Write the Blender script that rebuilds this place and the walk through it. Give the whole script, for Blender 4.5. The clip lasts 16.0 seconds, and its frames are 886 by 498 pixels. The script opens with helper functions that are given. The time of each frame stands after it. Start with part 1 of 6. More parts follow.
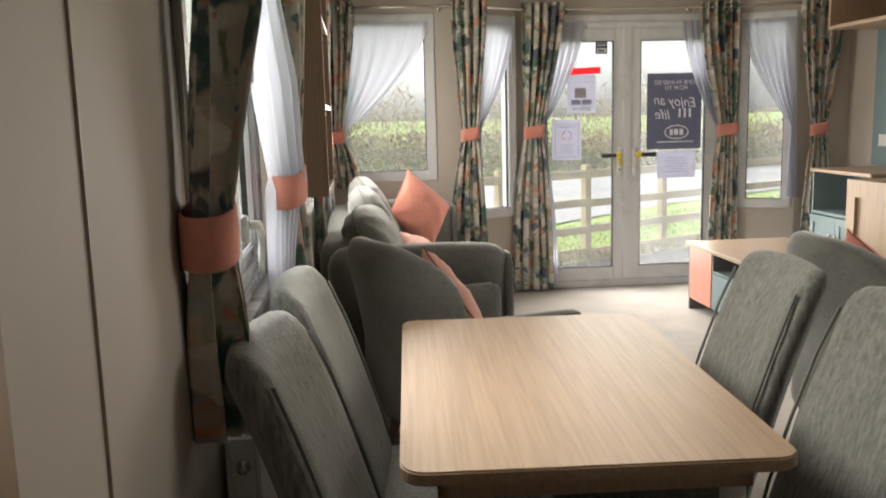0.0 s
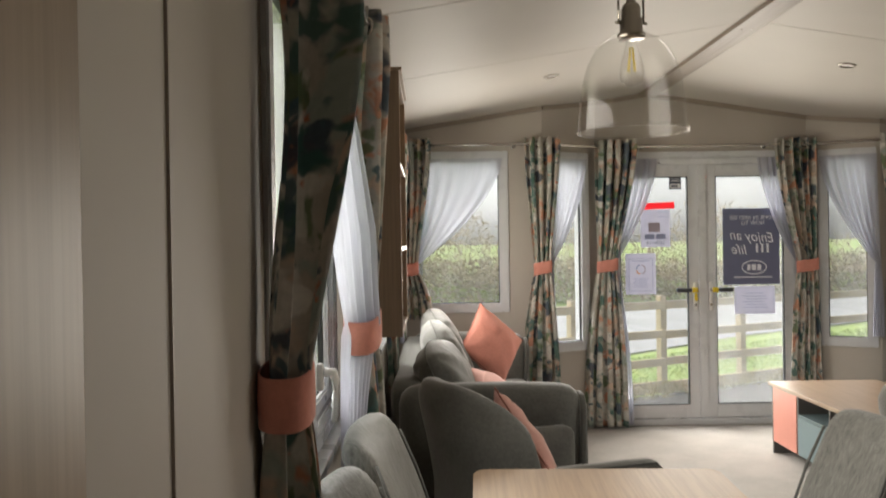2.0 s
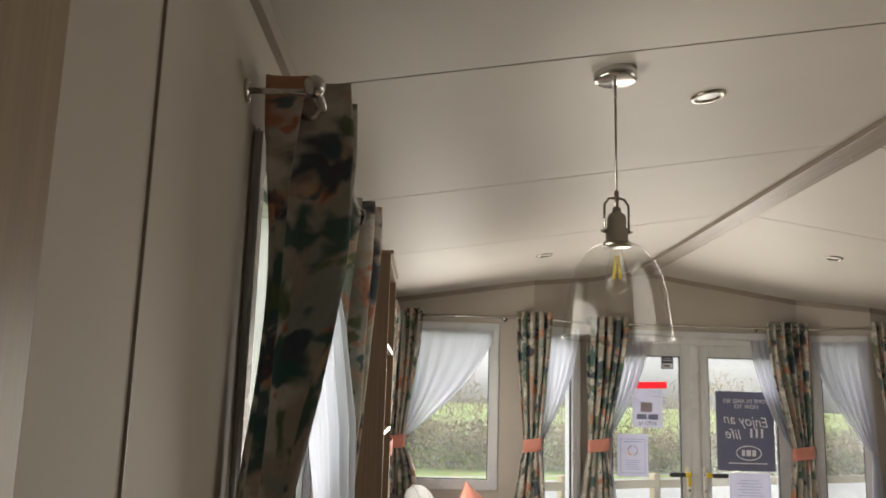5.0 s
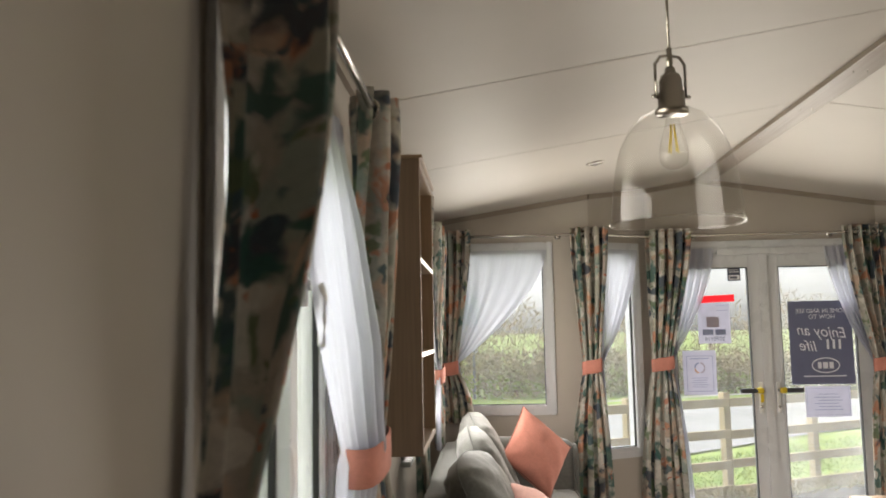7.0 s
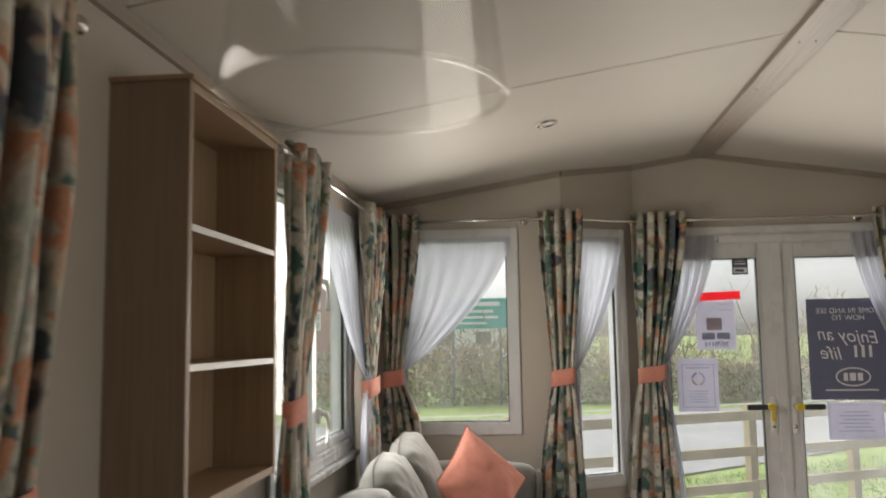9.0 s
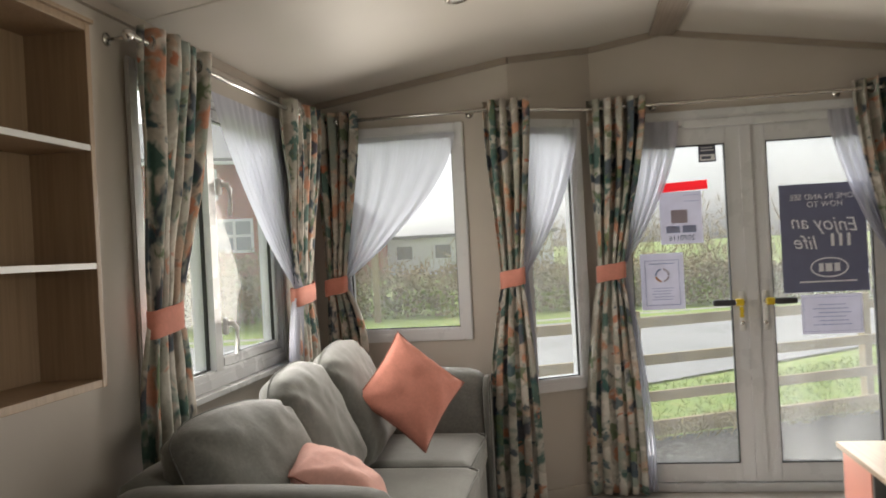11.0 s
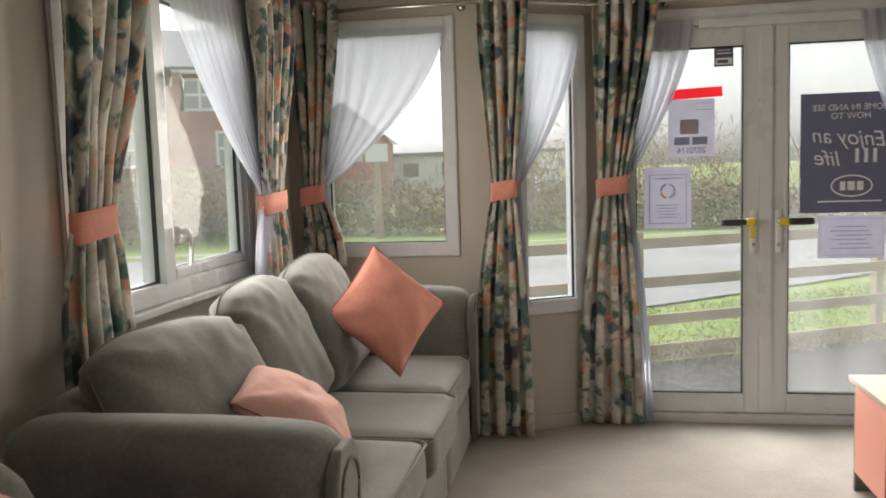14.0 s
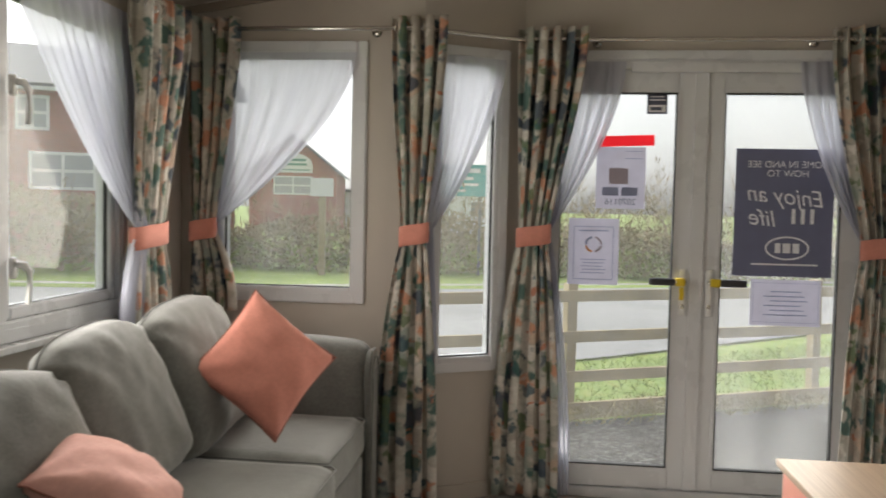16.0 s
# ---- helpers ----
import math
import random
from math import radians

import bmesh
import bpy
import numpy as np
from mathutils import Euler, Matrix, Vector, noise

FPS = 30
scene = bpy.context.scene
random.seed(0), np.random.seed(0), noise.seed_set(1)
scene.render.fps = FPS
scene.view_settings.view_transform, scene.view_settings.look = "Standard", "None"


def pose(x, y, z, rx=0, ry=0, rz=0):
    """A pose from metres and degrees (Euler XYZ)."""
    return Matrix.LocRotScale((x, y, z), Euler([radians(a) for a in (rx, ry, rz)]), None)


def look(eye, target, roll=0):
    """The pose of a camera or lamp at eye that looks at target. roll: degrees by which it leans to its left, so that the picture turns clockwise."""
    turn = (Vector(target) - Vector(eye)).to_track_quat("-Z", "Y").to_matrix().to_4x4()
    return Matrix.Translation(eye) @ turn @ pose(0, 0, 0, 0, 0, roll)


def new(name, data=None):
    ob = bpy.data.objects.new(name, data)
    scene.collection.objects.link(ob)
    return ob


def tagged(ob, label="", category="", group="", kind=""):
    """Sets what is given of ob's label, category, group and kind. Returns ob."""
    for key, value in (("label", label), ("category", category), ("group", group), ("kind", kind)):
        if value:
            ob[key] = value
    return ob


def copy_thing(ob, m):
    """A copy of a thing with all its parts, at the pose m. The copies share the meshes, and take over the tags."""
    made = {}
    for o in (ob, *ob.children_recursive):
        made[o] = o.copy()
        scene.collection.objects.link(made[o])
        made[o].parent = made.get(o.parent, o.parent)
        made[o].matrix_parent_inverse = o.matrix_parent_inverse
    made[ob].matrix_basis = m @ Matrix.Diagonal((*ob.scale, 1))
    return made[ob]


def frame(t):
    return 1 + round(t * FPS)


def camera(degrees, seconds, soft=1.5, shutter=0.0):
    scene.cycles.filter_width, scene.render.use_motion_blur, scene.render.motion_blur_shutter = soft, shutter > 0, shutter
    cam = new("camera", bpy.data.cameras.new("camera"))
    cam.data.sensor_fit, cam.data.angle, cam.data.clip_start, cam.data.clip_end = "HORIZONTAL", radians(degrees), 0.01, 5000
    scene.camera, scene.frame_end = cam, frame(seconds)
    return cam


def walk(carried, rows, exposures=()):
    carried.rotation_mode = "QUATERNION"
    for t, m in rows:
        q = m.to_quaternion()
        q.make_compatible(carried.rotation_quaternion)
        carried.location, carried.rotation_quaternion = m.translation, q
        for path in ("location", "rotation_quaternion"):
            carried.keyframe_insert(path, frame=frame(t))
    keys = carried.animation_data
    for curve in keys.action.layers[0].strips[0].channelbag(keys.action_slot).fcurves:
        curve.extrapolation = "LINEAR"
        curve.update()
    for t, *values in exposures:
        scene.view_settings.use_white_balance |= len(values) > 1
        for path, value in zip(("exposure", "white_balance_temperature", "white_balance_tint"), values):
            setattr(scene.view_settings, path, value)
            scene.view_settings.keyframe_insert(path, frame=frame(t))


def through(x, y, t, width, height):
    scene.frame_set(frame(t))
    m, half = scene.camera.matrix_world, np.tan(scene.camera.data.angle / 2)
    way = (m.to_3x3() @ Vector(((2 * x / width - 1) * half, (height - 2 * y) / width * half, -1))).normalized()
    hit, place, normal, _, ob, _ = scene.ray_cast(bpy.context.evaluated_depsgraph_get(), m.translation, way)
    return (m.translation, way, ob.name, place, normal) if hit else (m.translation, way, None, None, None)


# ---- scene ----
cam = camera(56.0, 16.0, 1.7, 0.5)
PATH = [
    (0, (0.008, -0.031, 1.379), (0.2, 1.936, 1.07), -1.5),
    (0.5, (0.002, -0.061, 1.408), (0.167, 1.92, 1.18), -1.3),
    (1, (0.003, -0.053, 1.409), (0.143, 1.936, 1.254), -1.4),
    (1.5, (0.01, -0.039, 1.427), (0.089, 1.957, 1.323), -1.5),
    (2, (0.002, -0.033, 1.45), (0.032, 1.966, 1.437), -0.9),
    (2.5, (0.018, -0.04, 1.493), (0.025, 1.959, 1.555), 0.2),
    (3, (0.016, -0.042, 1.506), (0.022, 1.952, 1.648), 0.7),
    (3.5, (0.021, -0.045, 1.522), (0.038, 1.943, 1.734), 1.3),
    (4, (0.022, -0.044, 1.544), (0.055, 1.937, 1.812), 1.4),
    (4.2, (0.024, -0.036, 1.549), (0.063, 1.942, 1.841), 1.7),
    (6.3, (0.033, -0.014, 1.56), (0.068, 1.95, 1.946), 0.6),
    (6.5, (0.032, 0.041, 1.54), (0.037, 2.013, 1.87), -0.5),
    (7, (0.107, 0.296, 1.502), (0.009, 2.284, 1.705), -1.1),
    (7.5, (0.207, 0.572, 1.496), (0.133, 2.561, 1.691), -1.7),
    (8, (0.32, 0.916, 1.526), (0.363, 2.9, 1.773), -2.7),
    (8.5, (0.478, 1.079, 1.51), (0.455, 3.059, 1.79), -1.4),
    (9, (0.66, 1.266, 1.493), (0.453, 3.244, 1.705), -0.9),
    (9.2, (0.715, 1.325, 1.499), (0.529, 3.308, 1.682), -1.3),
    (9.6, (0.84, 1.275, 1.49), (0.611, 3.255, 1.64), -1.7),
    (10.0, (1.015, 1.205, 1.475), (0.762, 3.185, 1.585), -2.1),
    (10.3, (1.13, 1.225, 1.46), (0.865, 3.204, 1.54), -2.4),
    (10.7, (1.195, 1.42, 1.44), (0.905, 3.397, 1.478), -2.8),
    (11.0, (1.175, 1.62, 1.425), (0.86, 3.595, 1.43), -3.0),
    (11.3, (1.136, 1.748, 1.412), (0.808, 3.721, 1.388), -3.2),
    (11.5, (1.204, 1.748, 1.391), (0.856, 3.716, 1.316), -2.5),
    (12, (1.27, 1.74, 1.382), (0.879, 3.694, 1.203), -1.1),
    (12.5, (1.178, 1.832, 1.359), (0.672, 3.759, 1.177), -2.9),
    (13, (1.243, 1.815, 1.36), (0.833, 3.76, 1.138), -1.4),
    (13.5, (1.281, 1.846, 1.369), (0.965, 3.81, 1.158), -0.6),
    (14, (1.227, 2.0, 1.369), (0.888, 3.962, 1.18), -1.8),
    (14.5, (1.23, 2.131, 1.399), (0.749, 4.065, 1.233), -0.6),
    (15, (1.229, 2.225, 1.376), (0.893, 4.193, 1.268), -1.5),
    (15.5, (1.269, 2.323, 1.388), (0.975, 4.299, 1.285), 1.4),
    (16, (1.38, 2.418, 1.377), (1.156, 4.403, 1.281), 1.2),
]
EXPOSURES = [(0.0, 1.52), (1.0, 1.4), (2.5, 1.2), (4.0, 1.22), (6.5, 1.42), (7.5, 1.18), (8.1, 0.9), (9.2, 0.92), (12.5, 1.04), (14.0, 1.02), (16.0, 0.87)]
walk(cam, [(t, look(eye, target, roll)) for t, eye, target, roll in PATH], EXPOSURES)
SKY, SUN, LAMP = 0.13, 1.5, 6.0

# world: overcast sky, weak wide sun
world = bpy.data.worlds.new("overcast_sky")
scene.world = world
world.use_nodes = True
wn = world.node_tree.nodes
sky = wn.new("ShaderNodeTexSky")
sky.sky_type = "NISHITA"
sky.sun_disc = False
sky.sun_elevation, sky.sun_rotation = radians(38), radians(-50)
sky.dust_density, sky.air_density = 4.0, 1.0
grey = wn.new("ShaderNodeHueSaturation")
grey.inputs["Saturation"].default_value = 0.12
world.node_tree.links.new(sky.outputs[0], grey.inputs["Color"])
world.node_tree.links.new(grey.outputs[0], wn["Background"].inputs["Color"])
wn["Background"].inputs["Strength"].default_value = SKY
sun = new("sun", bpy.data.lights.new("sun", "SUN"))
sun.data.energy, sun.data.angle, sun.data.color = SUN, radians(45), (1.0, 0.97, 0.93)
sun.matrix_world = look((-12, 14, 16), (0, 0, 0))


def window_light(name, centre, towards, w, h, watts, spread=150):
    """Sky light entering through one window opening."""
    d = bpy.data.lights.new(name, "AREA")
    d.shape, d.size, d.size_y, d.energy, d.color = "RECTANGLE", w, h, watts, (1.0, 0.925, 0.82)
    d.spread = radians(spread)
    ob = new(name, d)
    ob.matrix_world = look(centre, towards)
    return ob


# room plan
WX, EX, BY = -0.30, 3.82, -2.6          # left wall, right wall, back wall
FY, DY = 6.21, 6.46                     # front side panels, door wall
APEX_X, APEX_Z, FALL = 1.71, 2.605, 0.157


def ceil_z(x):
    return APEX_Z - FALL * abs(x - APEX_X)


IN = 0.12                               # lamps stand just inside the glass line of each opening
window_light("sky_light_doors", (2.13, DY - IN, 1.1), (2.13, 0, 0.7), 1.25, 1.75, LAMP * 2.4)
window_light("sky_light_front", (0.24, FY - IN, 1.55), (0.24, 0, 0.7), 0.5, 1.0, LAMP * 0.75)
window_light("sky_light_side", (WX + IN, 4.95, 1.5), (4, 4.95, 0.8), 1.05, 1.0, LAMP * 1.2)
window_light("sky_light_dining", (WX + 0.20, 1.94, 1.5), (4, 1.98, 0.6), 0.66, 0.9, LAMP * 0.85)
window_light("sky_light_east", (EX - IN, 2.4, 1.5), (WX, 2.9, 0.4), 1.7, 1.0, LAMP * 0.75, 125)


# ---- materials ----
def node_material(name):
    m = bpy.data.materials.new(name)
    m.use_nodes = True
    nt = m.node_tree
    return m, nt, nt.nodes["Principled BSDF"]


def mapped(nt, scale=(1, 1, 1), source="Object", rot=(0, 0, 0)):
    tc = nt.nodes.new("ShaderNodeTexCoord")
    mp = nt.nodes.new("ShaderNodeMapping")
    mp.inputs["Scale"].default_value = scale
    mp.inputs["Rotation"].default_value = rot
    nt.links.new(tc.outputs[source], mp.inputs["Vector"])
    return mp.outputs[0]


def noise_node(nt, vec, scale, detail=3.0, rough=0.55):
    n = nt.nodes.new("ShaderNodeTexNoise")
    n.inputs["Scale"].default_value, n.inputs["Detail"].default_value = scale, detail
    n.inputs["Roughness"].default_value = rough
    nt.links.new(vec, n.inputs["Vector"])
    return n.outputs[0]


def ramp_node(nt, fac, stops, interp="LINEAR"):
    r = nt.nodes.new("ShaderNodeValToRGB")
    r.color_ramp.interpolation = interp
    while len(r.color_ramp.elements) < len(stops):
        r.color_ramp.elements.new(0.5)
    for e, (p, c) in zip(r.color_ramp.elements, stops):
        e.position, e.color = p, (*c, 1)
    nt.links.new(fac, r.inputs[0])
    return r.outputs[0]


def mix_node(nt, fac, a, b, mode="MIX"):
    m = nt.nodes.new("ShaderNodeMix")
    m.data_type, m.blend_type = "RGBA", mode
    for sock, val in ((m.inputs[0], fac), (m.inputs[6], a), (m.inputs[7], b)):
        if isinstance(val, (int, float)):
            sock.default_value = val
        elif isinstance(val, tuple):
            sock.default_value = (*val, 1)
        else:
            nt.links.new(val, sock)
    return m.outputs[2]


def bump_node(nt, bsdf, height, strength, dist=0.002):
    b = nt.nodes.new("ShaderNodeBump")
    b.inputs["Strength"].default_value, b.inputs["Distance"].default_value = strength, dist
    nt.links.new(height, b.inputs["Height"])
    nt.links.new(b.outputs[0], bsdf.inputs["Normal"])


def tint(c, k):
    return tuple(min(1.0, v * k) for v in c)


def plain(name, col, rough=0.5, metal=0.0, vary=0.08, scale=6.0, grain=180.0, bump=0.15, stretch=(1, 1, 1), spec=0.5):
    """A painted, moulded or metal surface with broad and fine variation."""
    m, nt, b = node_material(name)
    v = mapped(nt, stretch)
    broad, fine = noise_node(nt, v, scale, 4), noise_node(nt, v, grain, 2)
    c = ramp_node(nt, broad, [(0.3, tint(col, 1 - vary)), (0.7, tint(col, 1 + vary))])
    c = mix_node(nt, fine, mix_node(nt, 1.0, c, (1 - vary * 0.6,) * 3, "MULTIPLY"), c)
    nt.links.new(c, b.inputs["Base Color"])
    r = nt.nodes.new("ShaderNodeMapRange")
    r.inputs[3].default_value, r.inputs[4].default_value = max(0.02, rough - 0.06), min(1, rough + 0.06)
    nt.links.new(broad, r.inputs[0])
    nt.links.new(r.outputs[0], b.inputs["Roughness"])
    b.inputs["Metallic"].default_value = metal
    b.inputs["Specular IOR Level"].default_value = spec
    if bump:
        bump_node(nt, b, fine, bump, 0.001)
    return m


def wood(name, light, dark, rough=0.45, axis=1, scale=1.0):
    """Straight-grained oak veneer, the grain along one axis."""
    m, nt, b = node_material(name)
    s = [26 * scale] * 3
    s[axis] = 1.1 * scale
    v = mapped(nt, tuple(s))
    s2 = [110 * scale] * 3
    s2[axis] = 3.0 * scale
    fine = noise_node(nt, mapped(nt, tuple(s2)), 1.0, 3)
    broad = noise_node(nt, v, 1.0, 5, 0.6)
    c = ramp_node(nt, broad, [(0.25, dark), (0.5, light), (0.62, tint(light, 0.93)), (0.8, tint(light, 1.06))])
    c = mix_node(nt, ramp_node(nt, fine, [(0.35, (0.86,) * 3), (0.6, (1.0,) * 3)]), (0, 0, 0), c)
    c2 = mix_node(nt, 1.0, c, ramp_node(nt, fine, [(0.3, (0.93,) * 3), (0.6, (1.0,) * 3)]), "MULTIPLY")
    nt.links.new(mix_node(nt, 0.85, ramp_node(nt, broad, [(0.25, dark), (0.55, light)]), c2), b.inputs["Base Color"])
    b.inputs["Roughness"].default_value = rough
    bump_node(nt, b, fine, 0.12, 0.0006)
    return m


def fabric(name, col, weave=700.0, rough=0.9, streak=(1, 1, 1), vary=0.25, wrinkle=0.25, sheen=0.25, patch=0.86):
    """Woven upholstery: flecked threads, soft brushed patches."""
    m, nt, b = node_material(name)
    v = mapped(nt, streak)
    broad, mid, fine = noise_node(nt, v, 5, 4), noise_node(nt, v, 70, 4, 0.7), noise_node(nt, v, weave, 2)
    c = ramp_node(nt, mid, [(0.25, tint(col, 1 - vary)), (0.5, col), (0.75, tint(col, 1 + vary))])
    c = mix_node(nt, ramp_node(nt, broad, [(0.35, (0, 0, 0)), (0.65, (1, 1, 1))]), mix_node(nt, 1.0, c, (patch,) * 3, "MULTIPLY"), c)
    nt.links.new(c, b.inputs["Base Color"])
    b.inputs["Roughness"].default_value = rough
    b.inputs["Sheen Weight"].default_value = sheen
    b.inputs["Sheen Roughness"].default_value = 0.5
    b.inputs["Specular IOR Level"].default_value = 0.15
    add = nt.nodes.new("ShaderNodeMath")
    add.operation = "MULTIPLY_ADD"
    add.inputs[1].default_value = 0.35
    nt.links.new(fine, add.inputs[0])
    nt.links.new(mid, add.inputs[2])
    bump_node(nt, b, add.outputs[0], wrinkle, 0.003)
    return m


def floral(name):
    """Watercolour floral print: overlapping washes of green, teal, navy, apricot and stone on linen white."""
    m, nt, b = node_material(name)
    uv = mapped(nt, (1, 1, 1), "UV")
    warp = nt.nodes.new("ShaderNodeTexNoise")
    warp.inputs["Scale"].default_value, warp.inputs["Detail"].default_value = 7.0, 4.0
    nt.links.new(uv, warp.inputs["Vector"])
    wv = nt.nodes.new("ShaderNodeVectorMath")
    wv.operation = "MULTIPLY_ADD"
    wv.inputs[1].default_value = (0.10, 0.10, 0.0)
    nt.links.new(warp.outputs["Color"], wv.inputs[0])
    nt.links.new(uv, wv.inputs[2])
    base = ramp_node(nt, noise_node(nt, wv.outputs[0], 11.0, 3), [(0.3, (0.50, 0.47, 0.41)), (0.6, (0.70, 0.68, 0.62))])
    out = base
    washes = [((0.44, 0.44, 0.38), 5.0, 3.1, 0.52), ((0.66, 0.50, 0.39), 5.5, 11.7, 0.56), ((0.47, 0.43, 0.38), 4.6, 27.0, 0.54),
              ((0.36, 0.42, 0.38), 6.0, 41.3, 0.585), ((0.62, 0.30, 0.19), 6.8, 63.9, 0.615), ((0.05, 0.08, 0.12), 5.6, 83.1, 0.598),
              ((0.06, 0.15, 0.135), 6.4, 97.7, 0.602), ((0.17, 0.23, 0.13), 9.0, 121.3, 0.62), ((0.76, 0.72, 0.66), 6.5, 143.3, 0.59),
              ((0.58, 0.22, 0.13), 12.0, 171.1, 0.67), ((0.09, 0.15, 0.18), 12.0, 193.7, 0.66)]
    for col, sc, off, cut in washes:
        mp = nt.nodes.new("ShaderNodeMapping")
        mp.inputs["Location"].default_value = (off, off * 0.7, off * 0.3)
        nt.links.new(wv.outputs[0], mp.inputs["Vector"])
        n = noise_node(nt, mp.outputs[0], sc, 3.0, 0.5)
        f = ramp_node(nt, n, [(cut - 0.015, (0, 0, 0)), (cut + 0.03, (0.88,) * 3)])
        out = mix_node(nt, f, out, col)
    strokes = noise_node(nt, wv.outputs[0], 60.0, 3)
    out = mix_node(nt, 1.0, out, ramp_node(nt, strokes, [(0.3, (0.86,) * 3), (0.65, (1, 1, 1))]), "MULTIPLY")
    nt.links.new(out, b.inputs["Base Color"])
    b.inputs["Roughness"].default_value = 0.85
    b.inputs["Specular IOR Level"].default_value = 0.2
    bump_node(nt, b, noise_node(nt, uv, 500.0, 2), 0.2, 0.001)
    tr = nt.nodes.new("ShaderNodeBsdfTranslucent")
    nt.links.new(out, tr.inputs["Color"])
    mx = nt.nodes.new("ShaderNodeMixShader")
    mx.inputs[0].default_value = 0.2
    nt.links.new(b.outputs[0], mx.inputs[1])
    nt.links.new(tr.outputs[0], mx.inputs[2])
    nt.links.new(mx.outputs[0], nt.nodes["Material Output"].inputs["Surface"])
    return m


def voile(name, cover=0.84):
    """Thin white net: part see-through, part lit from behind."""
    m, nt, b = node_material(name)
    b.inputs["Base Color"].default_value = (0.66, 0.67, 0.74, 1)
    b.inputs["Roughness"].default_value = 0.9
    b.inputs["Specular IOR Level"].default_value = 0.1
    tr = nt.nodes.new("ShaderNodeBsdfTranslucent")
    tr.inputs["Color"].default_value = (0.66, 0.67, 0.75, 1)
    tp = nt.nodes.new("ShaderNodeBsdfTransparent")
    m1, m2 = nt.nodes.new("ShaderNodeMixShader"), nt.nodes.new("ShaderNodeMixShader")
    m1.inputs[0].default_value = 0.6
    nt.links.new(b.outputs[0], m1.inputs[1])
    nt.links.new(tr.outputs[0], m1.inputs[2])
    weave = noise_node(nt, mapped(nt, (160, 6, 1), "UV"), 1.0, 2)
    r = nt.nodes.new("ShaderNodeMapRange")
    r.inputs[3].default_value, r.inputs[4].default_value = cover - 0.12, cover + 0.12
    nt.links.new(weave, r.inputs[0])
    nt.links.new(r.outputs[0], m2.inputs[0])
    nt.links.new(tp.outputs[0], m2.inputs[1])
    nt.links.new(m1.outputs[0], m2.inputs[2])
    nt.links.new(m2.outputs[0], nt.nodes["Material Output"].inputs["Surface"])
    return m


def clear_glass(name, gloss=0.35, base=0.03, clear=(0.97, 0.98, 0.975), dust=0.0):
    """A thin pane: clear, with a sheen that grows towards grazing."""
    m, nt, b = node_material(name)
    tp = nt.nodes.new("ShaderNodeBsdfTransparent")
    tp.inputs["Color"].default_value = (*clear, 1)
    gl = nt.nodes.new("ShaderNodeBsdfGlossy")
    gl.inputs["Roughness"].default_value = 0.03
    lw = nt.nodes.new("ShaderNodeLayerWeight")
    lw.inputs["Blend"].default_value = 0.5
    pw = nt.nodes.new("ShaderNodeMath")
    pw.operation = "POWER"
    pw.inputs[1].default_value = 4.0
    nt.links.new(lw.outputs["Facing"], pw.inputs[0])
    ma = nt.nodes.new("ShaderNodeMath")
    ma.operation = "MULTIPLY_ADD"
    ma.inputs[1].default_value, ma.inputs[2].default_value = gloss, base
    nt.links.new(pw.outputs[0], ma.inputs[0])
    m1 = nt.nodes.new("ShaderNodeMixShader")
    nt.links.new(ma.outputs[0], m1.inputs[0])
    nt.links.new(tp.outputs[0], m1.inputs[1])
    nt.links.new(gl.outputs[0], m1.inputs[2])
    if not dust:
        nt.links.new(m1.outputs[0], nt.nodes["Material Output"].inputs["Surface"])
        return m
    tr = nt.nodes.new("ShaderNodeBsdfTranslucent")
    tr.inputs["Color"].default_value = (0.9, 0.9, 0.88, 1)
    m2 = nt.nodes.new("ShaderNodeMixShader")
    n = ramp_node(nt, noise_node(nt, mapped(nt, (2.5, 2.5, 0.9)), 2.0, 6, 0.65), [(0.3, (dust * 0.55,) * 3), (0.7, (dust * 1.35,) * 3)])
    nt.links.new(n, m2.inputs[0])
    nt.links.new(m1.outputs[0], m2.inputs[1])
    nt.links.new(tr.outputs[0], m2.inputs[2])
    nt.links.new(m2.outputs[0], nt.nodes["Material Output"].inputs["Surface"])
    return m


def backlit(name, col, through=0.5):
    """Printed paper or card that lets some light through."""
    m, nt, b = node_material(name)
    n = noise_node(nt, mapped(nt), 14.0, 3)
    c = ramp_node(nt, n, [(0.3, tint(col, 0.94)), (0.7, tint(col, 1.05))])
    nt.links.new(c, b.inputs["Base Color"])
    b.inputs["Roughness"].default_value = 0.6
    tr = nt.nodes.new("ShaderNodeBsdfTranslucent")
    nt.links.new(c, tr.inputs["Color"])
    mx = nt.nodes.new("ShaderNodeMixShader")
    mx.inputs[0].default_value = through
    nt.links.new(b.outputs[0], mx.inputs[1])
    nt.links.new(tr.outputs[0], mx.inputs[2])
    nt.links.new(mx.outputs[0], nt.nodes["Material Output"].inputs["Surface"])
    return m


